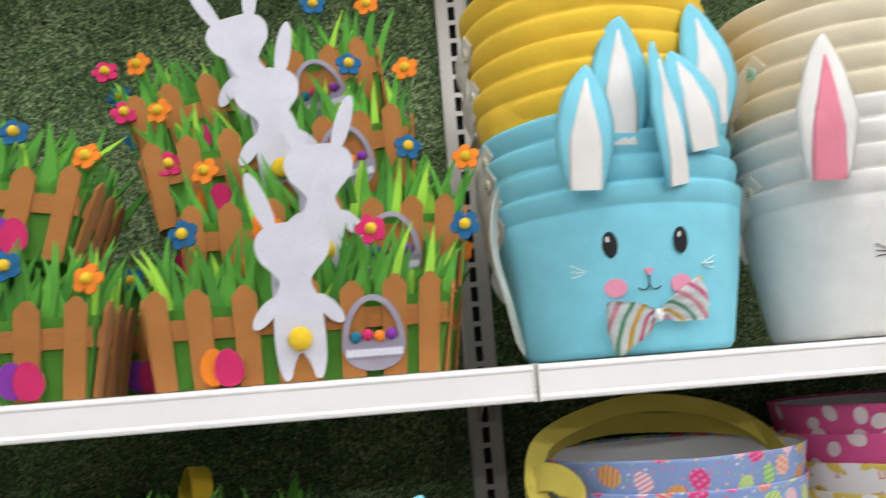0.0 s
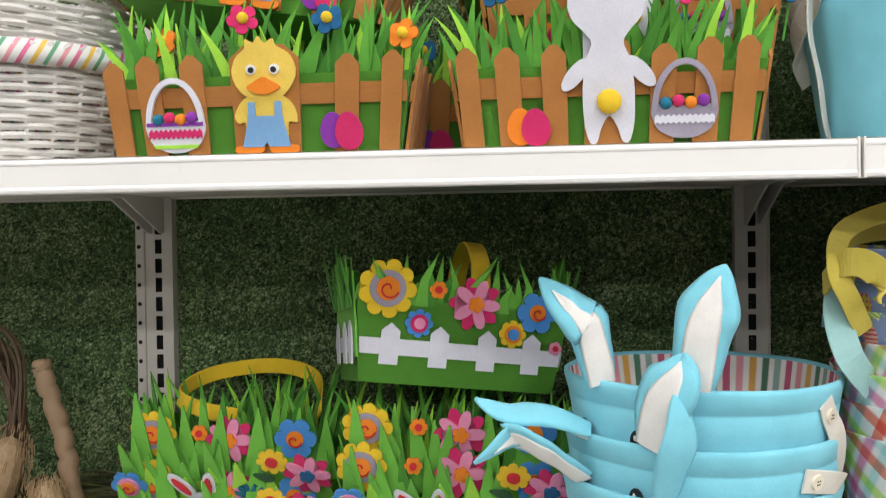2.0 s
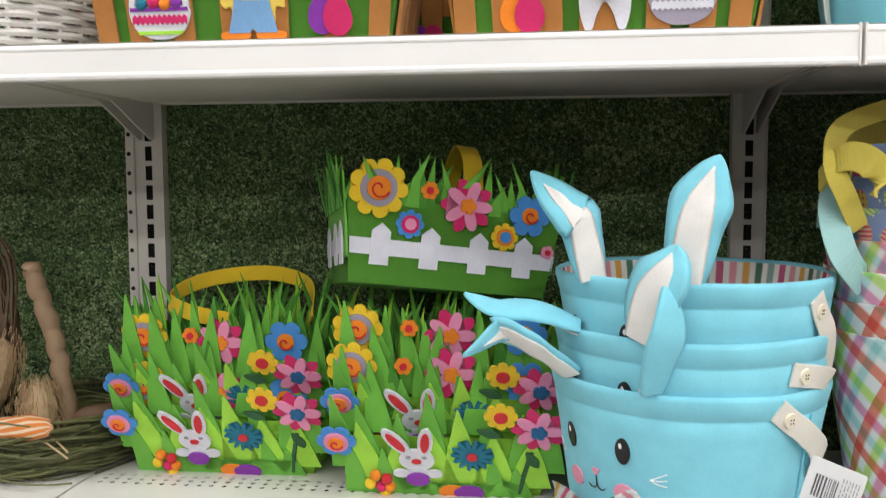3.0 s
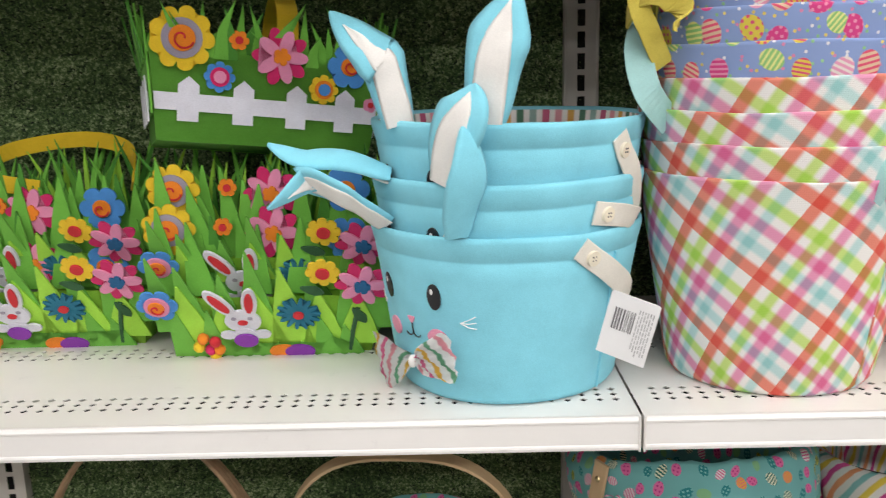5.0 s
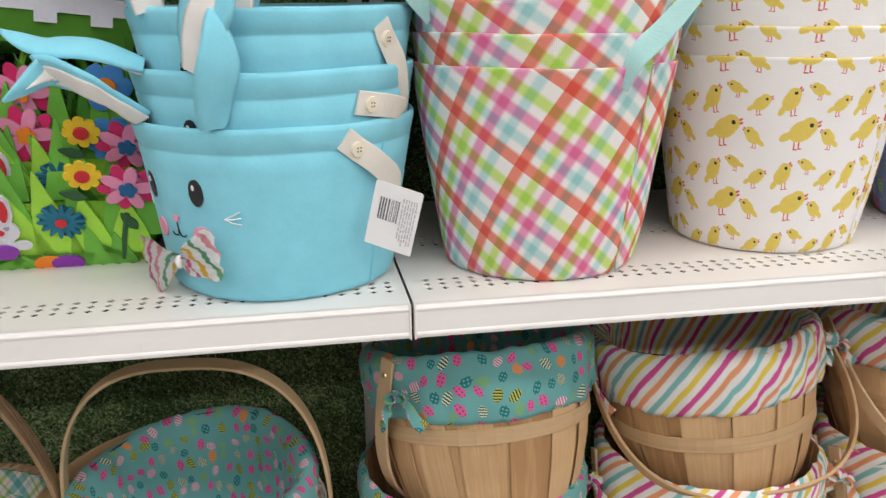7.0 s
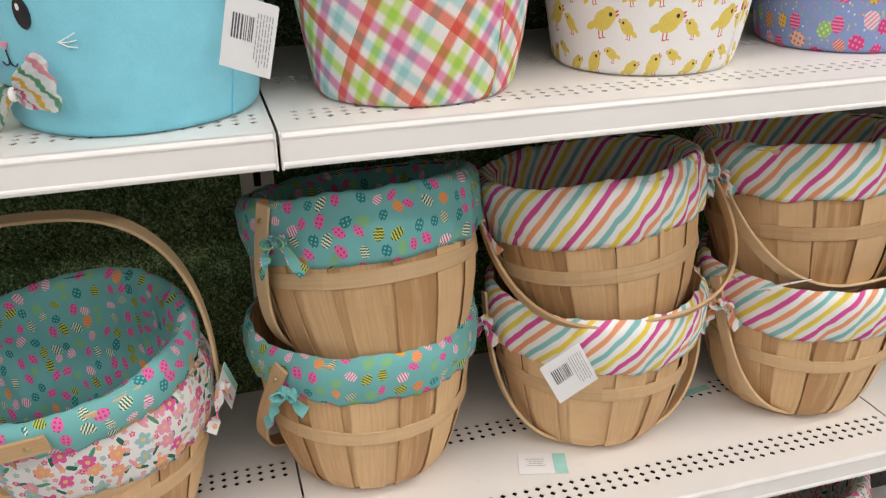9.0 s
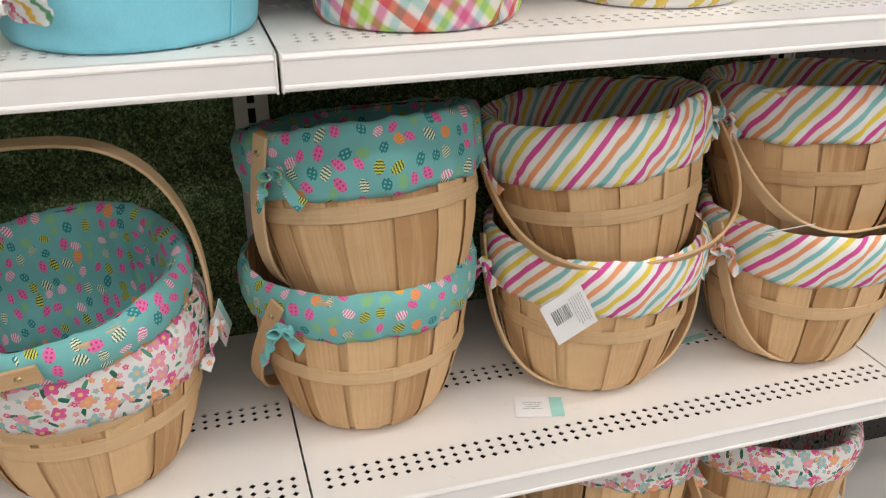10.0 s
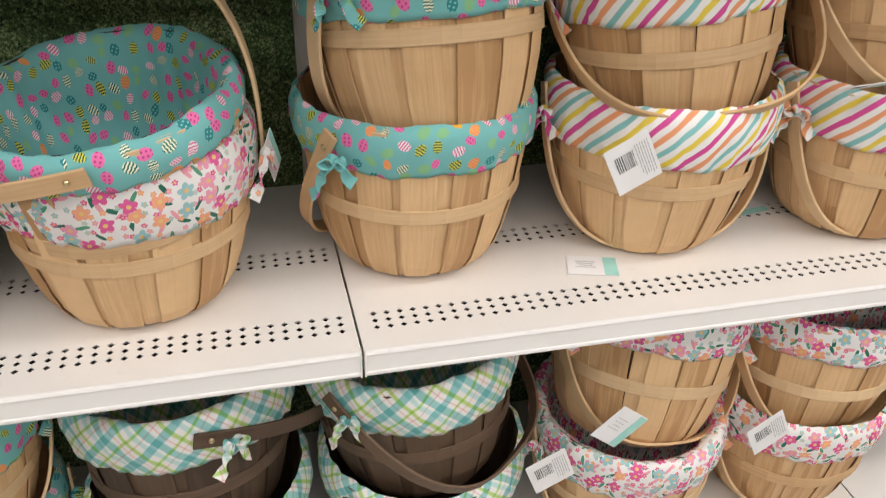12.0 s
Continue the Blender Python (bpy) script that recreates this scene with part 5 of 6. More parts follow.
def picket_basket(m, animal, label, seed=0, group="picket baskets", handle=False):
    """A felt basket: green walls, picket fence, grass, flowers, an animal in front."""
    rng = random.Random(seed)
    t = thing("picket_basket", label, "basket", m, group)
    w0, w1, d0, d1, h = (0.152, 0.164, 0.112, 0.122, 0.082) if animal == "duck" else (0.143, 0.156, 0.112, 0.122, 0.082)
    # walls flare a little towards the top
    corners = [(-1, 0), (1, 0), (1, 1), (-1, 1)]

    def c(i, z):
        s, b = corners[i % 4]
        f = z / h
        return Vector((s * (w0 + (w1 - w0) * f), -0.012 * f if b == 0 else d0 + (d1 - d0) * f, z))
    panels(c, h, t, "f_meadow")
    lean = math.degrees(math.atan2(0.012, h))
    front = pose(0, 0, 0, lean)
    # front fence: rail, then pickets
    part("rail", box(0, 0, 0, 1, 1, 1), "f_brown", t).matrix_basis = front @ pose(0, -0.0028, 0.062) @ Matrix.Diagonal((2 * w1 - 0.008, 0.0026, 0.021, 1))
    spread = (-0.146, -0.110, -0.064, 0.095, 0.140) if animal == "duck" else (-0.136, -0.097, -0.052, 0.052, 0.094, 0.129)
    mid, half = (0.012, 0.035) if animal == "duck" else (-0.002, 0.022)
    wide = 1.0 if animal == "duck" else 0.95
    part("picket", cut([(-half, 0), (half, 0), (half * 1.06, 0.098), (half * 0.6, 0.112), (-half * 0.6, 0.112), (-half * 1.06, 0.098)], 0.0034, front @ pose(mid, -0.0042, 0.001)), "f_brown", t)
    for k, px in enumerate(spread):
        picket(t, front @ pose(px, -0.0042, 0.001, 0, px * 32), 0.024 if abs(px) < 0.12 else 0.021, rng.uniform(0.098, 0.106))
    # sides and back
    for s in (-1, 1):
        side = pose(s * w0, d0 / 2, 0, 0, 0, s * 90) @ pose(0, 0, 0, math.degrees(math.atan2(w1 - w0, h)))
        part("rail", box(0, 0, 0, 1, 1, 1), "f_brown", t).matrix_basis = side @ pose(0, -0.0028, 0.062) @ Matrix.Diagonal((d0 + 0.006, 0.0026, 0.021, 1))
        for px in (-0.042, 0.0, 0.042):
            picket(t, side @ pose(px, -0.0030, 0.001), 0.026, 0.098)
    greens = ("f_green", "f_green", "f_green", "f_green", "f_lime", "f_leaf", "f_leaf")
    grass_tufts(rng, -w1 + 0.008, w1 - 0.008, 0.010, 0.045, 0.080, 0.124, 24, greens, t, 5)
    grass_tufts(rng, -w1 + 0.01, w1 - 0.01, 0.022, 0.045, 0.090, 0.132, 18, greens, t)
    grass_tufts(rng, -w1 + 0.01, w1 - 0.01, 0.110, 0.045, 0.090, 0.125, 14, greens, t)
    for s in (-1, 1):
        for k in range(5):
            yy = 0.014 + 0.022 * k
            sub = random.Random(seed * 9 + k + 50 * s)
            mm = pose(s * (w1 - 0.006), yy, 0.045, 0, s * 16, s * 90)
            hh = sub.uniform(0.075, 0.11)
            part("grass_blade", cut([(-0.012, 0), (-0.006, hh * 0.6), (-0.008, hh * 0.9), (0.0, hh * 0.35), (0.004, hh * 0.7), (0.009, hh), (0.010, hh * 0.5), (0.012, 0)], 0.0022, mm), sub.choice(greens), t)
    if handle:
        arc = [(-0.056 - 0.012 * math.cos(math.pi * q), 0.058 + 0.055 * math.cos(math.pi * q), 0.06 + 0.34 * math.sin(math.pi * q)) for q in [i / 20 for i in range(21)]]
        part("handle", strap(arc, (1, 0, 0), 0.026, 0.003), "f_green", t)
    if animal == "duck":
        felt_duck(t, front, 0.012, 0.006, -0.0078)
        mini_basket(t, front, -0.087, 0.012, -0.0078, False)
        felt_egg(t, front, 0.083, 0.024, "f_purple", -0.0078, k=0.86)
        felt_egg(t, front, 0.100, 0.023, "f_magenta", -0.0110, k=0.90)
        flowers = (("f_orange", -0.110, 0.024, 0.125), ("f_magenta", -0.010, -0.008, 0.138), ("f_blue", 0.080, -0.008, 0.135), ("f_orange", 0.158, 0.0, 0.118))
    else:
        felt_bunny(t, front, 0.001, 0.005, -0.0078, -1.5)
        mini_basket(t, front, 0.074, 0.015, -0.0078, True)
        felt_egg(t, front, -0.088, 0.023, "f_orange", -0.0078, k=0.88)
        felt_egg(t, front, -0.073, 0.022, "f_magenta", -0.0110, k=0.90)
        flowers = (("f_blue", -0.113, -0.004, 0.158), ("f_orange", -0.030, 0.006, 0.164), ("f_magenta", 0.078, -0.008, 0.151), ("f_blue", 0.178, 0.0, 0.151)) if seed == 10 else (("f_orange", -0.128, -0.004, 0.140), ("f_magenta", -0.176, 0.03, 0.162), ("f_magenta", -0.018, 0.02, 0.155), ("f_blue", 0.098, -0.004, 0.160), ("f_orange", 0.166, 0.01, 0.150), ("f_blue", -0.172, 0.06, 0.14))
    for colour, fx, fy, fz in flowers:
        small_flower(t, fx, fy - 0.012, fz, colour)
    return t


DUCK_LABEL = "green felt basket with brown picket fence and yellow duck"
BUNNY_LABEL = "green felt basket with brown picket fence and white bunny"
picket_basket(pose(-0.600, 0.972, Z1), "duck", DUCK_LABEL, 1)
picket_basket(pose(-0.634, 1.015, Z1 + 0.167, -8, 8.5, 0), "duck", DUCK_LABEL + ", tipped", 2, handle=True)
picket_basket(pose(-0.525, 1.145, Z1), "duck", DUCK_LABEL + ", second row", 21)
picket_basket(pose(-0.210, 1.150, Z1), "bunny", BUNNY_LABEL + ", second row", 22)
for i in range(4):
    picket_basket(pose(-0.236 + (0, 0.026, -0.012, -0.034)[i], 0.982 + (0, 0.05, 0.085, 0.13)[i], Z1 + (0, 0.096, 0.200, 0.292)[i], (0, -5, -7, -8)[i], (0, 1, -7, -13)[i], 0), "bunny", BUNNY_LABEL + ("" if i == 0 else ", nested"), 10 + i)


# ---- felt garden baskets ----
def garden_flower(t, m, r, outer, inner=None, middle="f_yellow", petals=8, name="flower", swirl=False):
    f = part(name, cut(rosette(0, 0, r, petals, 0.28), 0.003, m), outer, t)
    if inner:
        part("flower_ring", cut(oval(0, 0, r * 0.62, r * 0.62), 0.0024, m @ pose(0, -0.003, 0)), inner, f)
    part("flower_heart", cut(oval(0, 0, r * 0.40, r * 0.40), 0.0024, m @ pose(0, -0.0052 if inner else -0.003, 0)), middle, f)
    if swirl:
        pts = [(r * (0.06 + 0.05 * a) * math.cos(a), -0.0085, r * (0.06 + 0.05 * a) * math.sin(a)) for a in [0.4 * i for i in range(16)]]
        part("swirl", tube([m @ Vector(p) for p in pts], 0.0012, 5), "f_red" if middle != "f_red" else "f_orange", f)
    return f


def star_flower(t, m, r, heart="f_orange"):
    f = part("flower", cut(rosette(0, 0, r, 5, 0.62, True, 0.63), 0.003, m), "f_magenta", t)
    part("petals", cut(rosette(0, 0, r * 0.92, 5, 0.66, True), 0.003, m @ pose(0, -0.003, 0)), "f_pale_pink", f)
    part("flower_heart", cut(rosette(0, 0, r * 0.3, 5, 0.4), 0.003, m @ pose(0, -0.006, 0)), heart, f)
    return f


def spikes(x0, x1, z0, lo, hi, n, rng, lean=0.0):
    """The outline of a strip of felt cut into grass spikes."""
    pts = [(x0, z0)]
    for k in range(n):
        a, b = x0 + (x1 - x0) * k / n, x0 + (x1 - x0) * (k + 1) / n
        hh = rng.uniform(lo, hi)
        tip = (a + b) / 2 + rng.uniform(-0.5, 0.5) * (b - a) + lean
        if k:
            pts.append((a, z0 + lo * 0.45))
        pts += [((a * 0.7 + b * 0.3), z0 + hh * 0.62), (tip, z0 + hh), ((a * 0.3 + b * 0.7), z0 + hh * 0.58)]
    pts += [(x1, z0 + lo * 0.4), (x1, z0)]
    return pts


def garden_basket(m, label, seed=0, fence=False, handle=None, top=True, tall=True, crown=0.0):
    """A bright green felt basket with cut grass, felt flowers, a small bunny or a white fence."""
    rng = random.Random(seed)
    t = thing("garden_basket", label, "basket", m, "felt garden baskets")
    w0, w1, d0, fl, h = (0.128 if fence else 0.113), 0.140, 0.145, (0.016 if fence else 0.050), (0.105 if fence else 0.088)
    corners = [(-1, 0), (1, 0), (1, 1), (-1, 1)]

    def c(i, z):
        s, b = corners[i % 4]
        f = z / h
        return Vector((s * (w0 + (w1 - w0) * f), -fl * f if b == 0 else d0 + fl * 0.6 * f, z))
    panels(c, h, t, "f_meadow" if fence else "f_lime")
    lean = math.degrees(math.atan2(fl, h))
    F = pose(0, 0, 0, lean)

    def at(x, z, lift=0.0):
        return F @ pose(x, -0.0008 - lift, z)
    for s in (-1, 1):
        S = pose(s * w0, d0 / 2, 0, 0, 0, s * 90) @ pose(0, 0, 0, math.degrees(math.atan2(w1 - w0, h)))
        part("grass_strip", cut(spikes(-0.075, 0.085, 0.0, 0.10, 0.16, 8, rng), 0.0025, S @ pose(0, -0.001, 0.03)), "f_meadow", t)
    if fence:
        part("grass_strip", cut(spikes(-0.14, 0.14, 0.0, 0.05, 0.085, 13, rng), 0.0025, pose(0, d0 + fl * 0.6, 0.085, -12)), "f_leaf", t)
        for s in (-1, 1):   # the fence goes on round the sides, with grass before it
            S = pose(s * w0, d0 / 2, 0, 0, 0, s * 90) @ pose(0, 0, 0, math.degrees(math.atan2(w1 - w0, h)))
            side_rail = part("white_fence", cut([(-0.07, 0.036), (0.07, 0.036), (0.07, 0.056), (-0.07, 0.056)], 0.002, S @ pose(0, -0.004, 0)), "f_white", t)
            for px in (-0.045, 0.015, 0.060):
                part("fence_post", cut([(px - 0.012, 0.022), (px + 0.012, 0.022), (px + 0.012, 0.066), (px, 0.076), (px - 0.012, 0.066)], 0.002, S @ pose(0, -0.005, 0)), "f_white", side_rail)
            for k in range(9):
                hh = rng.uniform(0.05, 0.085)
                part("grass_blade", cut(blade(hh, 0.016, rng.uniform(-0.02, 0.02)), 0.0022, S @ pose(-0.07 + 0.0175 * k, -0.004, h - 0.012, rng.uniform(-4, 14))), rng.choice(("f_meadow", "f_leaf")), t)
    if fence:
        for k in range(26):
            x = -0.14 + 0.28 * (k + 0.5) / 26
            hh = rng.uniform(0.035, 0.075)
            part("grass_blade", cut([(-0.009, 0), (-0.005, hh * 0.5), (rng.uniform(-0.024, 0.024), hh), (0.005, hh * 0.45), (0.009, 0)], 0.0025, at(x, h - 0.006, rng.choice((-0.010, -0.002, -0.005))) @ pose(0, 0, 0, rng.uniform(-6, 14))), rng.choice(("f_meadow", "f_leaf", "f_meadow")), t)
        rail = part("white_fence", cut([(-0.131, 0.036), (0.131, 0.036), (0.133, 0.056), (-0.133, 0.056)], 0.002, at(0, 0, 0.001)), "f_white", t)
        for px in (-0.094, -0.031, 0.032, 0.092):
            part("fence_post", cut([(px - 0.012, 0.024), (px + 0.012, 0.024), (px + 0.012, 0.066), (px, 0.076), (px - 0.012, 0.066)], 0.002, at(0, 0, 0.0014)), "f_white", rail)
        garden_flower(t, at(-0.104, 0.118, 0.002), 0.037, "f_yellow", "f_grey", "f_orange", 9, swirl=True)
        garden_flower(t, at(-0.060, 0.078, 0.002), 0.018, "f_sky", "f_magenta", "f_pale_pink", 8)
        garden_flower(t, at(-0.040, 0.122, 0.004), 0.0115, "f_orange", None, "f_red", 6)
        star_flower(t, at(0.010, 0.108, 0.003), 0.035)
        garden_flower(t, at(0.064, 0.074, 0.002), 0.018, "f_yellow", "f_orange", "f_sky", 8)
        garden_flower(t, at(0.094, 0.104, 0.003), 0.027, "f_sky", None, "f_orange", 6, swirl=True)
        garden_flower(t, at(0.124, 0.060, 0.002), 0.009, "f_pale_pink", None, "f_red", 5)
    else:
        def spike(x, z, tip, top_z, w, m, colour):
            """One long triangle of felt with slightly bowed edges."""
            mx, mz = (x + tip) / 2, (z + top_z) / 2
            part("grass_blade", cut([(x - w / 2, z), (x + w / 2, z), (mx + w * 0.30, mz), (tip + 0.001, top_z), (tip - 0.001, top_z), (mx - w * 0.30, mz)], 0.0025, m), colour, t)
        # tall felt grass behind the front wall, with the large flowers sewn on it
        T = pose(0, -0.018, 0, 4)
        fine = ((0.025, 0.10, 0.155, 24), (0.065, 0.10, 0.165, 24), (0.12, 0.09, 0.17, 22)) if top else ()
        for yy, lo, hi, n in fine:
            for k in range(n):
                x = (-0.5 + (k + 0.5) / n) * 0.285 + rng.uniform(-0.006, 0.006)
                mm = pose(x, yy + rng.uniform(-0.012, 0.012), 0.07, rng.uniform(-4, 14), 0, rng.uniform(-35, 35))
                part("grass_blade", cut(blade(rng.uniform(lo, hi), 0.014, rng.uniform(-0.05, 0.05) + x * 0.1), 0.0022, mm), rng.choice(("f_meadow", "f_meadow", "f_leaf", "f_lime")), t)
        for k in range(15 if top else 9):
            x = -0.136 + 0.272 * (k + 0.5) / (15 if top else 9) + rng.uniform(-0.008, 0.008)
            spike(x, 0.085, x * 1.04 + rng.uniform(-0.016, 0.016), rng.uniform(0.155, 0.205) - (0 if top else 0.01), 0.034, T @ pose(0, rng.uniform(-0.002, 0.006), 0, rng.uniform(-3, 3)), rng.choice(("f_meadow", "f_meadow", "f_leaf")))

        def high(x, z, lift=0.0):
            return T @ pose(x, -0.006 - lift, z + crown, 6)
        shift = rng.uniform(-0.006, 0.006)
        garden_flower(t, high(-0.118 + shift, 0.172 if tall else 0.150), 0.033, "f_yellow", "f_grey", "f_orange", 9, swirl=True)
        if tall:
            garden_flower(t, high(-0.052 + shift, 0.174), 0.0115, "f_orange", None, "f_red", 6)
        star_flower(t, high(0.002 - shift, 0.166 if tall else 0.14), 0.035)
        garden_flower(t, high(0.092 - shift, 0.168 if top else 0.155 if tall else 0.135), 0.029, "f_sky", None, "f_orange", 6, swirl=True)
        for x, tip, zz in ((-0.126, -0.132, 0.20), (-0.086, -0.098, 0.185), (-0.020, -0.012, 0.185), (0.034, 0.040, 0.19)):
            spike(x, 0.09, tip, zz + rng.uniform(-0.01, 0.01), 0.038, T @ pose(0, -0.014, 0), "f_meadow")
        # front wall: green spikes, lime spikes over them, a low jagged strip at the foot
        for x, tip, zz in ((-0.130, -0.138, 0.165), (-0.100, -0.108, 0.150), (-0.062, -0.058, 0.135), (-0.018, -0.020, 0.172), (0.020, 0.012, 0.140), (0.052, 0.050, 0.150), (0.092, 0.094, 0.135), (0.124, 0.130, 0.125)):
            spike(x, 0.045, tip, zz + rng.uniform(-0.008, 0.008), 0.042, at(0, 0, -0.001 + rng.uniform(0, 0.001)), "f_meadow")
        for x, tip, zz in ((-0.104, -0.110, 0.128), (-0.062, -0.060, 0.105), (-0.014, -0.022, 0.125), (0.018, 0.016, 0.145), (0.056, 0.058, 0.112), (0.100, 0.106, 0.105)):
            spike(x, 0.020, tip, zz + rng.uniform(-0.006, 0.006), 0.056, at(0, 0, 0.0022), "f_lime")
        for x, tip, zz in ((-0.120, -0.126, 0.105), (-0.084, -0.082, 0.085), (-0.040, -0.046, 0.075), (0.060, 0.054, 0.072), (0.088, 0.084, 0.055)):
            spike(x, 0.004, tip, zz, 0.034, at(0, 0, 0.0040), "f_meadow")
        part("grass_strip", cut(spikes(-0.114, 0.104, 0.0, 0.016, 0.038, 8, rng), 0.0025, at(0, 0.002, 0.0048)), "f_meadow", t)
        part("leaf_stem", tube([at(0.088, 0.012) @ Vector((0, -0.006, 0)), at(0.094, 0.045) @ Vector((0, -0.006, 0)), at(0.104, 0.085) @ Vector((0, -0.005, 0))], 0.0030, 6), "f_tealleaf", t)
        for lx, lz, la in ((0.066, 0.112, -70), (0.112, 0.060, -30)):
            part("leaf", cut(smooth2([(0, 0), (0.007, 0.012), (0.0, 0.030), (-0.007, 0.012)], 4), 0.0022, at(lx, lz, 0.0052) @ pose(0, 0, 0, 0, la, 0)), "f_tealleaf", t)
        garden_flower(t, at(-0.137, 0.100, 0.0085), 0.025, "f_sky", "f_pale_pink", "f_orange", 6, swirl=True)
        garden_flower(t, at(0.068, 0.146, 0.005), 0.0205, "f_yellow", None, "f_red", 8)
        star_flower(t, at(0.113, 0.126, 0.005), 0.034, "f_blue")
        spiky = part("flower", cut(rosette(0, 0, 0.027, 14, 0.45, True), 0.003, at(0.031, 0.079, 0.0064)), "f_teal", t)
        part("flower_heart", cut(oval(0, 0, 0.0065, 0.0055), 0.003, at(0.031, 0.079, 0.0094)), "f_red", spiky)
        for bx, bz, cc in ((-0.094, 0.040, "f_orange"), (-0.080, 0.034, "f_red"), (-0.088, 0.020, "f_magenta"), (-0.102, 0.025, "f_yellow"), (-0.077, 0.020, "f_orange"), (-0.084, 0.009, "f_yellow")):
            part("pompom", blob(at(bx, bz) @ Vector((0, -0.010, 0)), 0.0076, 10), cc, t, smooth=True)
        # small white bunny with red-lined ears
        by = at(-0.039, 0.029, 0.0066) @ Matrix.Scale(1.12, 4)
        bm = cut(oval(0, 0.036, 0.020, 0.0165, 24), 0.003, by)
        for i, o in enumerate((oval(0.0115, 0.064, 0.0085, 0.021, 20, -0.12), oval(-0.021, 0.064, 0.0085, 0.023, 20, 0.62), oval(0, 0.012, 0.014, 0.014), oval(0.019, 0.016, 0.009, 0.006), oval(-0.019, 0.016, 0.009, 0.006))):
            cut(o, 0.003, by @ pose(0, -0.0004 * (i + 1), 0), bm)
        bun = part("felt_bunny", bm, "f_white", t, "small white felt bunny")
        part("ear_lining", cut(oval(0.0115, 0.065, 0.0048, 0.0145, turned=-0.12), 0.0016, by @ pose(0, -0.0036, 0)), "f_red", bun)
        part("ear_lining", cut(oval(-0.021, 0.065, 0.0048, 0.016, turned=0.62), 0.0016, by @ pose(0, -0.004, 0)), "f_red", bun)
        part("nose", cut(oval(0, 0.035, 0.0055, 0.0035), 0.0016, by @ pose(0, -0.003, 0)), "f_red", bun)
        for s2 in (-1, 1):
            part("eye", cut(oval(s2 * 0.009, 0.041, 0.003, 0.0022, 10), 0.001, by @ pose(0, -0.003, 0)), "f_grey", bun)
        part("held_egg", cut(oval(0, 0.009, 0.0135, 0.010), 0.0022, by @ pose(0, -0.005, 0)), "f_purple", bun)
        for ex, cc in ((0.004, "f_orange"), (0.024, "f_purple")):
            part("egg", cut(oval(ex, 0.008, 0.019, 0.0118), 0.003, at(0, 0.004, 0.006 + ex * 0.05)), cc, t)
    if handle:
        part("handle", strap(spline(handle, 8), lambda q: Vector((0.15, 0.1, 1)), 0.022, 0.003) if not fence else strap(spline(handle, 8), (1, 0, 0), 0.026, 0.003), "f_yellow", t)
    return t


GARDEN_LABEL = "bright green felt garden basket with flowers and white bunny"
garden_basket(pose(-0.722, 1.228, Z2), GARDEN_LABEL, 3, top=False, tall=False, crown=-0.02)
garden_basket(pose(-0.724, 1.240, Z2 + 0.046), GARDEN_LABEL + ", nested", 4, crown=-0.024, handle=[(-0.005, -0.006, 0.166), (-0.06, -0.002, 0.175), (-0.106, 0.035, 0.188), (-0.075, 0.085, 0.210), (0.015, 0.105, 0.220), (0.085, 0.08, 0.205), (0.100, 0.04, 0.16)])
garden_basket(pose(-0.412, 1.178, Z2), GARDEN_LABEL, 5, top=False)
garden_basket(pose(-0.410, 1.190, Z2 + 0.046), GARDEN_LABEL + ", nested", 6)
garden_basket(pose(-0.414, 1.170, Z2 + 0.265, -8, 7, 21), "green felt basket with white fence, flowers and yellow handle", 7, True, [(0.02, -0.01, 0.09), (0.02, 0.0, 0.16), (0.02, 0.05, 0.195), (0.02, 0.10, 0.17), (0.02, 0.13, 0.10)])


# ---- wicker baskets and the grass nest ----
def woven(profile, n_stakes, material, t, step=0.0085, amp=0.0028, rod=0.0042, name="weaver", seg=None, sx=1.0):
    """Rows of rods woven in and out of upright stakes."""
    def rad(z):
        for (r0, z0), (r1, z1) in zip(profile, profile[1:]):
            if z <= z1:
                return r0 + (r1 - r0) * (z - z0) / (z1 - z0)
        return profile[-1][0]
    seg = seg or n_stakes * 6
    z, k = profile[0][1] + rod, 0
    while z < profile[-1][1]:
        pts = []
        for j in range(seg + 1):
            a = 2 * math.pi * j / seg
            r = rad(z) + amp * math.cos(n_stakes / 2 * a + (math.pi if k % 2 else 0))
            pts.append((r * math.cos(a) * sx, r * math.sin(a), z + 0.0012 * math.sin(3 * a + k)))
        part(name, tube(pts, rod, 5), material, t)
        z += step
        k += 1
    for j in range(n_stakes):
        a = 2 * math.pi * (j + 0.5) / n_stakes
        part("stake", tube([(rad(zz) * math.cos(a) * sx, rad(zz) * math.sin(a), zz) for zz in np.linspace(profile[0][1], profile[-1][1], 6)], 0.0028, 5), material, t)


def rope_rim(r, z, thick, strands, material, t, name="rim", sx=1.0, twist=26):
    for k in range(strands):
        pts = []
        for j in range(145):
            a = 2 * math.pi * j / 144
            b = twist * a + 2 * math.pi * k / strands
            rr = r + thick * math.cos(b)
            pts.append((rr * math.cos(a) * sx, rr * math.sin(a), z + thick * math.sin(b)))
        part(name, tube(pts, thick * 0.75, 5), material, t)


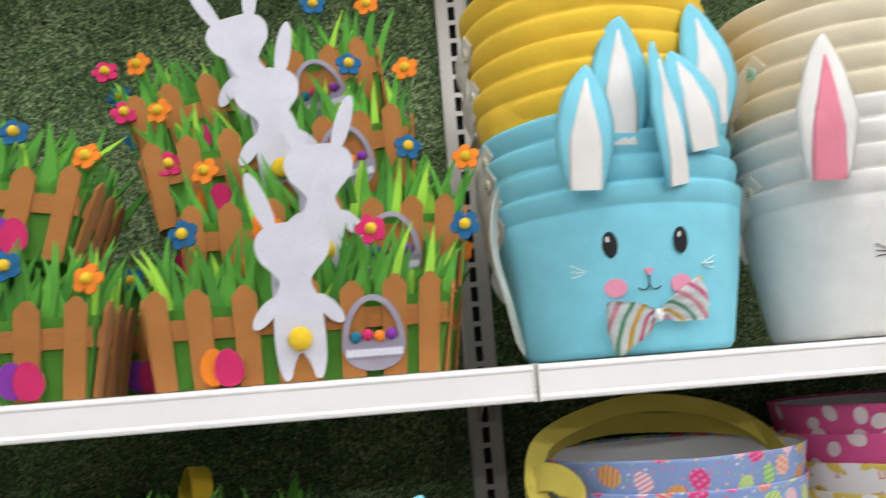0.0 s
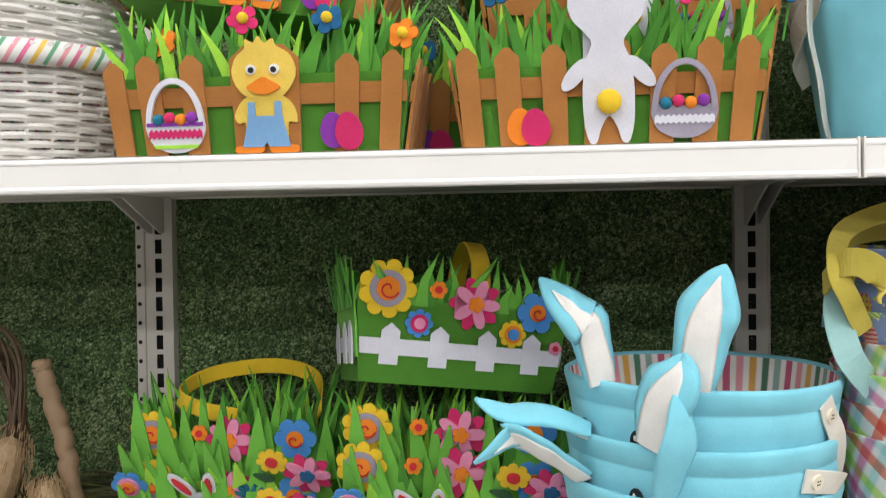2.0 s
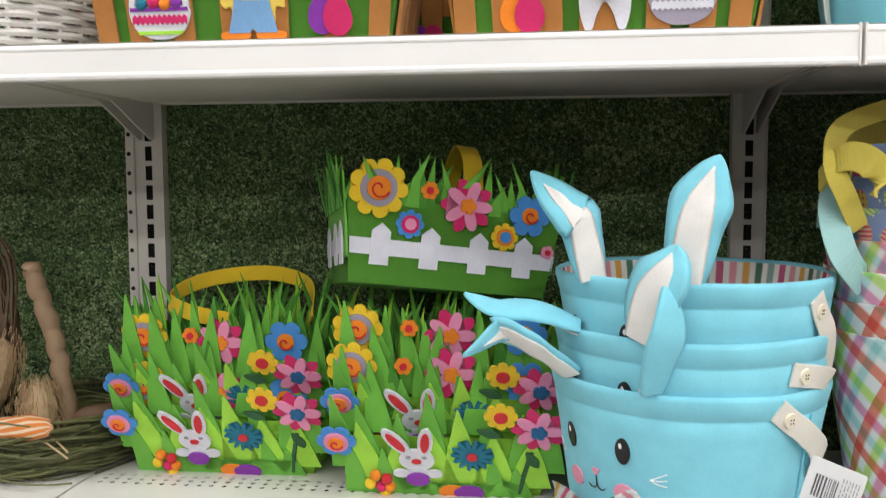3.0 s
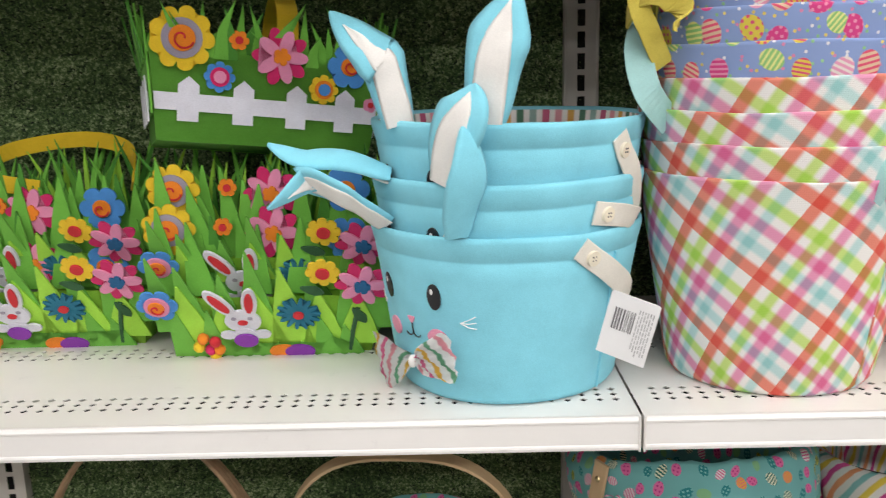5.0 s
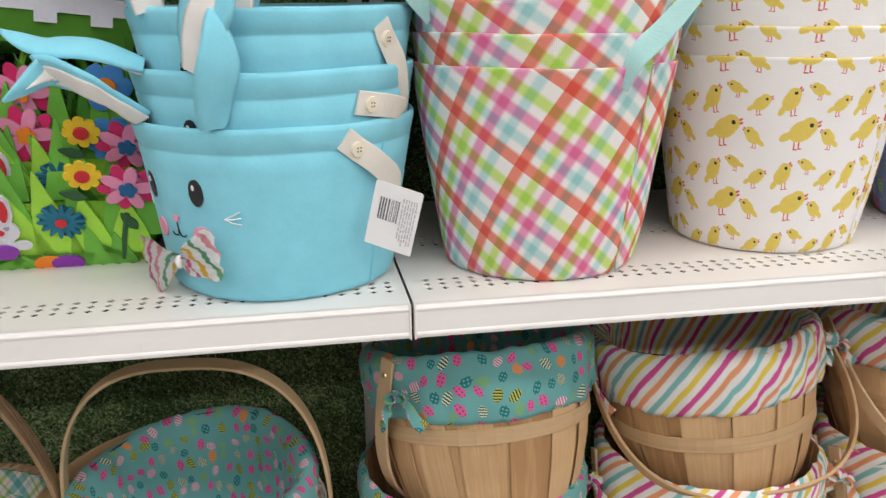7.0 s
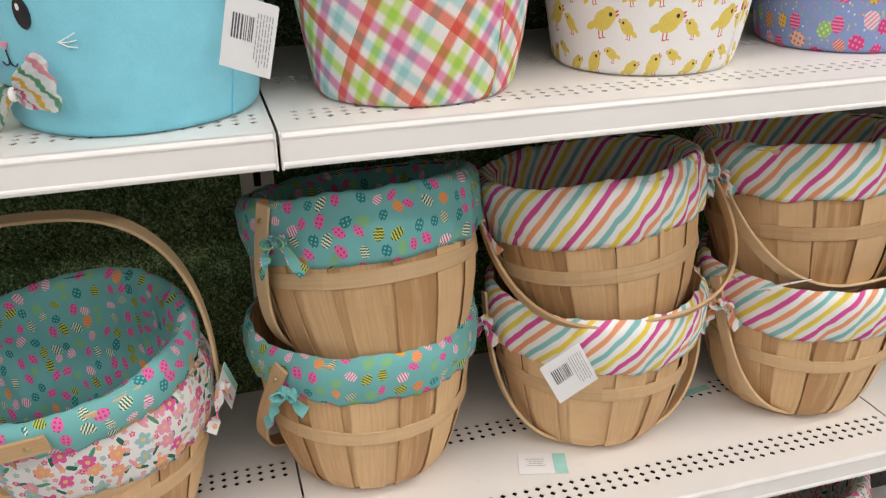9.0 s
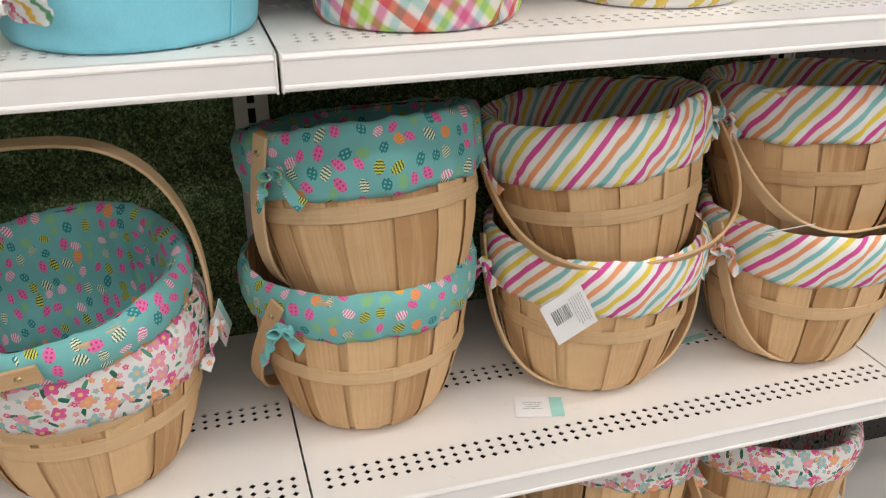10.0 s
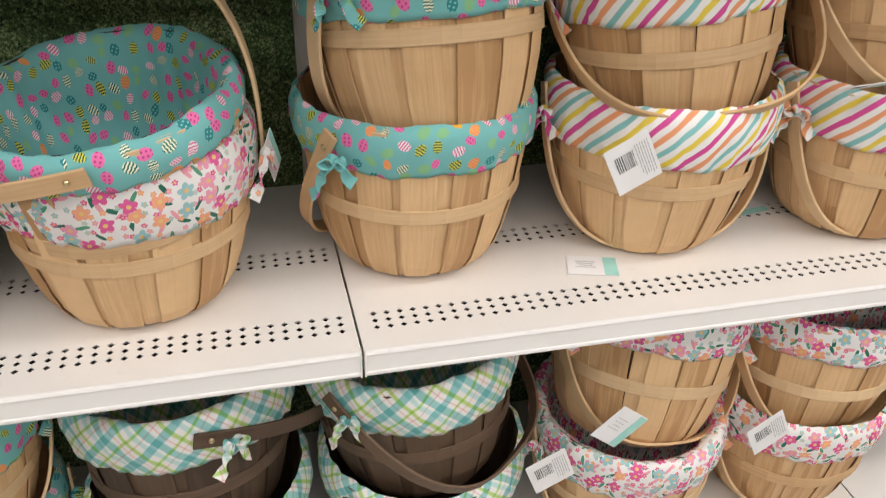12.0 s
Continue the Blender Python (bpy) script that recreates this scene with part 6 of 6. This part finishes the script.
WW = ((0.115, 0.0), (0.128, 0.06), (0.140, 0.125))
for i in range(2):
    w = thing("wicker_basket", "white woven wicker basket with striped cloth lining" + (", nested" if i else ""), "basket", pose(-0.942, 1.095, Z1 + 0.108 * i, 0, 3 * i, 0), "white wicker baskets")
    woven(WW, 28, "white_wicker", w, 0.0088)
    rope_rim(0.142, 0.128, 0.005, 2, "white_wicker", w)
    if i == 0:
        part("cloth_lining", lathe([(0.001, 0.012), (0.108, 0.012), (0.131, 0.12), (0.139, 0.136), (0.147, 0.134), (0.150, 0.122), (0.148, 0.106), (0.146, 0.108)], 72, 0.004, i + 2.0), "bow", w, smooth=True)

pw = thing("wicker_basket", "pale round wicker basket with twisted handle", "basket", pose(-0.60, 1.16, Z3))
woven(((0.125, 0.0), (0.15, 0.08), (0.162, 0.22)), 26, "pale_wicker", pw, 0.010, 0.003, 0.0045)
rope_rim(0.164, 0.225, 0.008, 3, "pale_wicker", pw)
part("cloth_lining", lathe([(0.001, 0.05), (0.11, 0.05), (0.145, 0.12), (0.152, 0.20), (0.157, 0.232), (0.150, 0.234), (0.143, 0.20)], 72, 0.004, 3.0), "mint_plaid", pw, smooth=True)
for k in range(5):
    off = (k - 2) * 0.0052
    part("handle_rod", tube([(0.166 * math.cos(a), 0.003 * math.sin(6 * a + k * 1.3) + off, 0.18 + 0.30 * math.sin(a)) for a in [math.pi * j / 36 for j in range(37)]], 0.0038, 6), "pale_wicker", pw)

# second shelf: grass nest with a branch handle
M["nest_grass"] = wicker_mat("nest_grass", (0.16, 0.165, 0.06), (0.035, 0.042, 0.016))
M["bark"] = wood("peeled_branch", (0.40, 0.27, 0.16), (0.15, 0.085, 0.045), 0.4)
M["vine"] = wicker_mat("brown_vine", (0.16, 0.095, 0.05), (0.05, 0.03, 0.016))
M["straw"] = wicker_mat("straw_bristle", (0.62, 0.45, 0.26), (0.30, 0.19, 0.10))
M["carrot"] = stripe_cloth("carrot_cloth", 0.011, [(0, (0.75, 0.22, 0.03)), (0.6, (0.80, 0.62, 0.42))], 0.2)
NC = (-1.02, 1.275, Z2)
nest = thing("nest_basket", "round moss and grass nest with a branch handle", "nest", pose(*NC))
rng = np.random.default_rng(4)
bm = bmesh.new()
for k in range(620):
    a0, ln = rng.uniform(0, 6.283), rng.uniform(0.5, 1.6)
    r, z = 0.122 + rng.normal(0, 0.014), 0.036 + rng.normal(0, 0.018)
    z = max(0.004, z)
    tube([((r + 0.006 * math.sin(5 * a + k)) * math.cos(a), (r + 0.006 * math.sin(5 * a + k)) * math.sin(a), max(0.003, z + 0.008 * math.sin(3 * a + k))) for a in np.linspace(a0, a0 + ln, 9)], rng.uniform(0.001, 0.0028), 4, bm)
part("grass_coil", bm, "nest_grass", nest)["kind"] = "stuff"
part("nest_bed", lathe([(0.001, 0.004), (0.118, 0.004), (0.136, 0.03), (0.124, 0.060), (0.08, 0.048), (0.001, 0.042)], 48, 0.008, 3.0), "nest_grass", nest, smooth=True)
arc = spline([Vector(p) - Vector(NC) for p in ((-0.959, 1.219, 1.240), (-0.967, 1.219, 1.307), (-0.976, 1.219, 1.366), (-0.995, 1.219, 1.428), (-1.008, 1.219, 1.472))], 12)
part("branch_handle", tube([p + Vector((0.0015 * math.sin(j * 1.1), 0.0015 * math.cos(j * 0.7), 0)) for j, p in enumerate(arc)], lambda s: 0.0126 * (1 + 0.11 * abs(math.sin(s * 13)) ** 14 + 0.06 * abs(math.sin(s * 21 + 1)) ** 8 + 0.04 * math.sin(s * 41)), 10), "bark", nest, smooth=True)
part("branch_end", blob(arc[-1], 0.0122, 12, squash=(1, 1, 0.6)), "bark", nest, smooth=True)
for k in range(16):   # a wreath of thin brown vines standing behind the figures
    ph, rr, wob = rng.uniform(0, 6.28), 0.102 + rng.normal(0, 0.012), rng.uniform(0.003, 0.008)
    a0 = rng.uniform(-0.6, 0.6)
    vine = [(-0.177 + (rr + wob * math.sin(4 * a + ph)) * math.cos(a), 0.02 + 0.014 * math.sin(3 * a + ph) + rng.normal(0, 0.0005), 0.193 + (rr + wob * math.sin(4 * a + ph)) * 1.25 * math.sin(a)) for a in np.linspace(a0 - 1.4, a0 + 4.2, 44)]
    part("vine", tube(vine, float(rng.uniform(0.0016, 0.0034)), 5), "vine", nest)
part("branch_handle", tube([(0.054, -0.056, 0.062), (0.083, -0.050, 0.075), (0.118, -0.040, 0.080)], 0.0125, 8), "bark", nest, smooth=True)
for side in (-0.07, 0.02):
    part("twig", tube([(0.03 + side * 0.3, -0.09, 0.055), (0.07, -0.115 + side * 0.2, 0.058), (0.10, -0.13, 0.045 + side * 0.1)], 0.0016, 5), "straw", nest)


def straw_figure(name, label, m, h, r, seed):
    """A brush of cut straw with a rounded top."""
    rng2 = np.random.default_rng(seed)
    bm = bmesh.new()
    blob((0, 0, h * 0.5), r * 0.8, 12, bm, (1, 1, h / (2 * r)))
    for k in range(520):
        a, z = rng2.uniform(0, 6.283), rng2.uniform(0.02, 1.0)
        rr = r * math.sqrt(max(0.05, 1 - (max(0, z - 0.55) / 0.5) ** 2)) * rng2.uniform(0.85, 1.05)
        p = Vector((rr * math.cos(a), rr * math.sin(a), h * z))
        tube([p, p + Vector((0.004 * math.cos(a) + rng2.normal(0, 0.0015), 0.004 * math.sin(a) + rng2.normal(0, 0.0015), rng2.uniform(-0.016, -0.006)))], 0.0006, 3, bm, False)
    ob = part(name, bm, "straw")
    ob.matrix_world = m
    return tagged(ob, label, "ornament")


straw_figure("straw_figure", "small bristly straw ornament sitting in a nest", pose(-0.985, 1.190, Z2 + 0.045), 0.094, 0.029, 3)
straw_figure("straw_figure", "bristly straw ornament leaning in a nest", pose(-1.108, 1.219, Z2 + 0.045, 0, 22, 0), 0.165, 0.038, 5)
carrot = thing("cloth_carrot", "orange striped cloth carrot lying on a nest", "ornament", pose(-0.995, 1.150, Z2 + 0.076, 0, 90, 6))
part("carrot", lathe([(0.001, -0.075), (0.008, -0.06), (0.014, -0.02), (0.0175, 0.02), (0.012, 0.044), (0.001, 0.05)], 20), "carrot", carrot, smooth=True)
part("carrot_leaf", cut(smooth2([(0, 0), (0.012, 0.02), (0.004, 0.05), (-0.008, 0.03)], 4), 0.003, pose(0.0, 0.0, -0.085, 180)), "f_tealleaf", carrot)
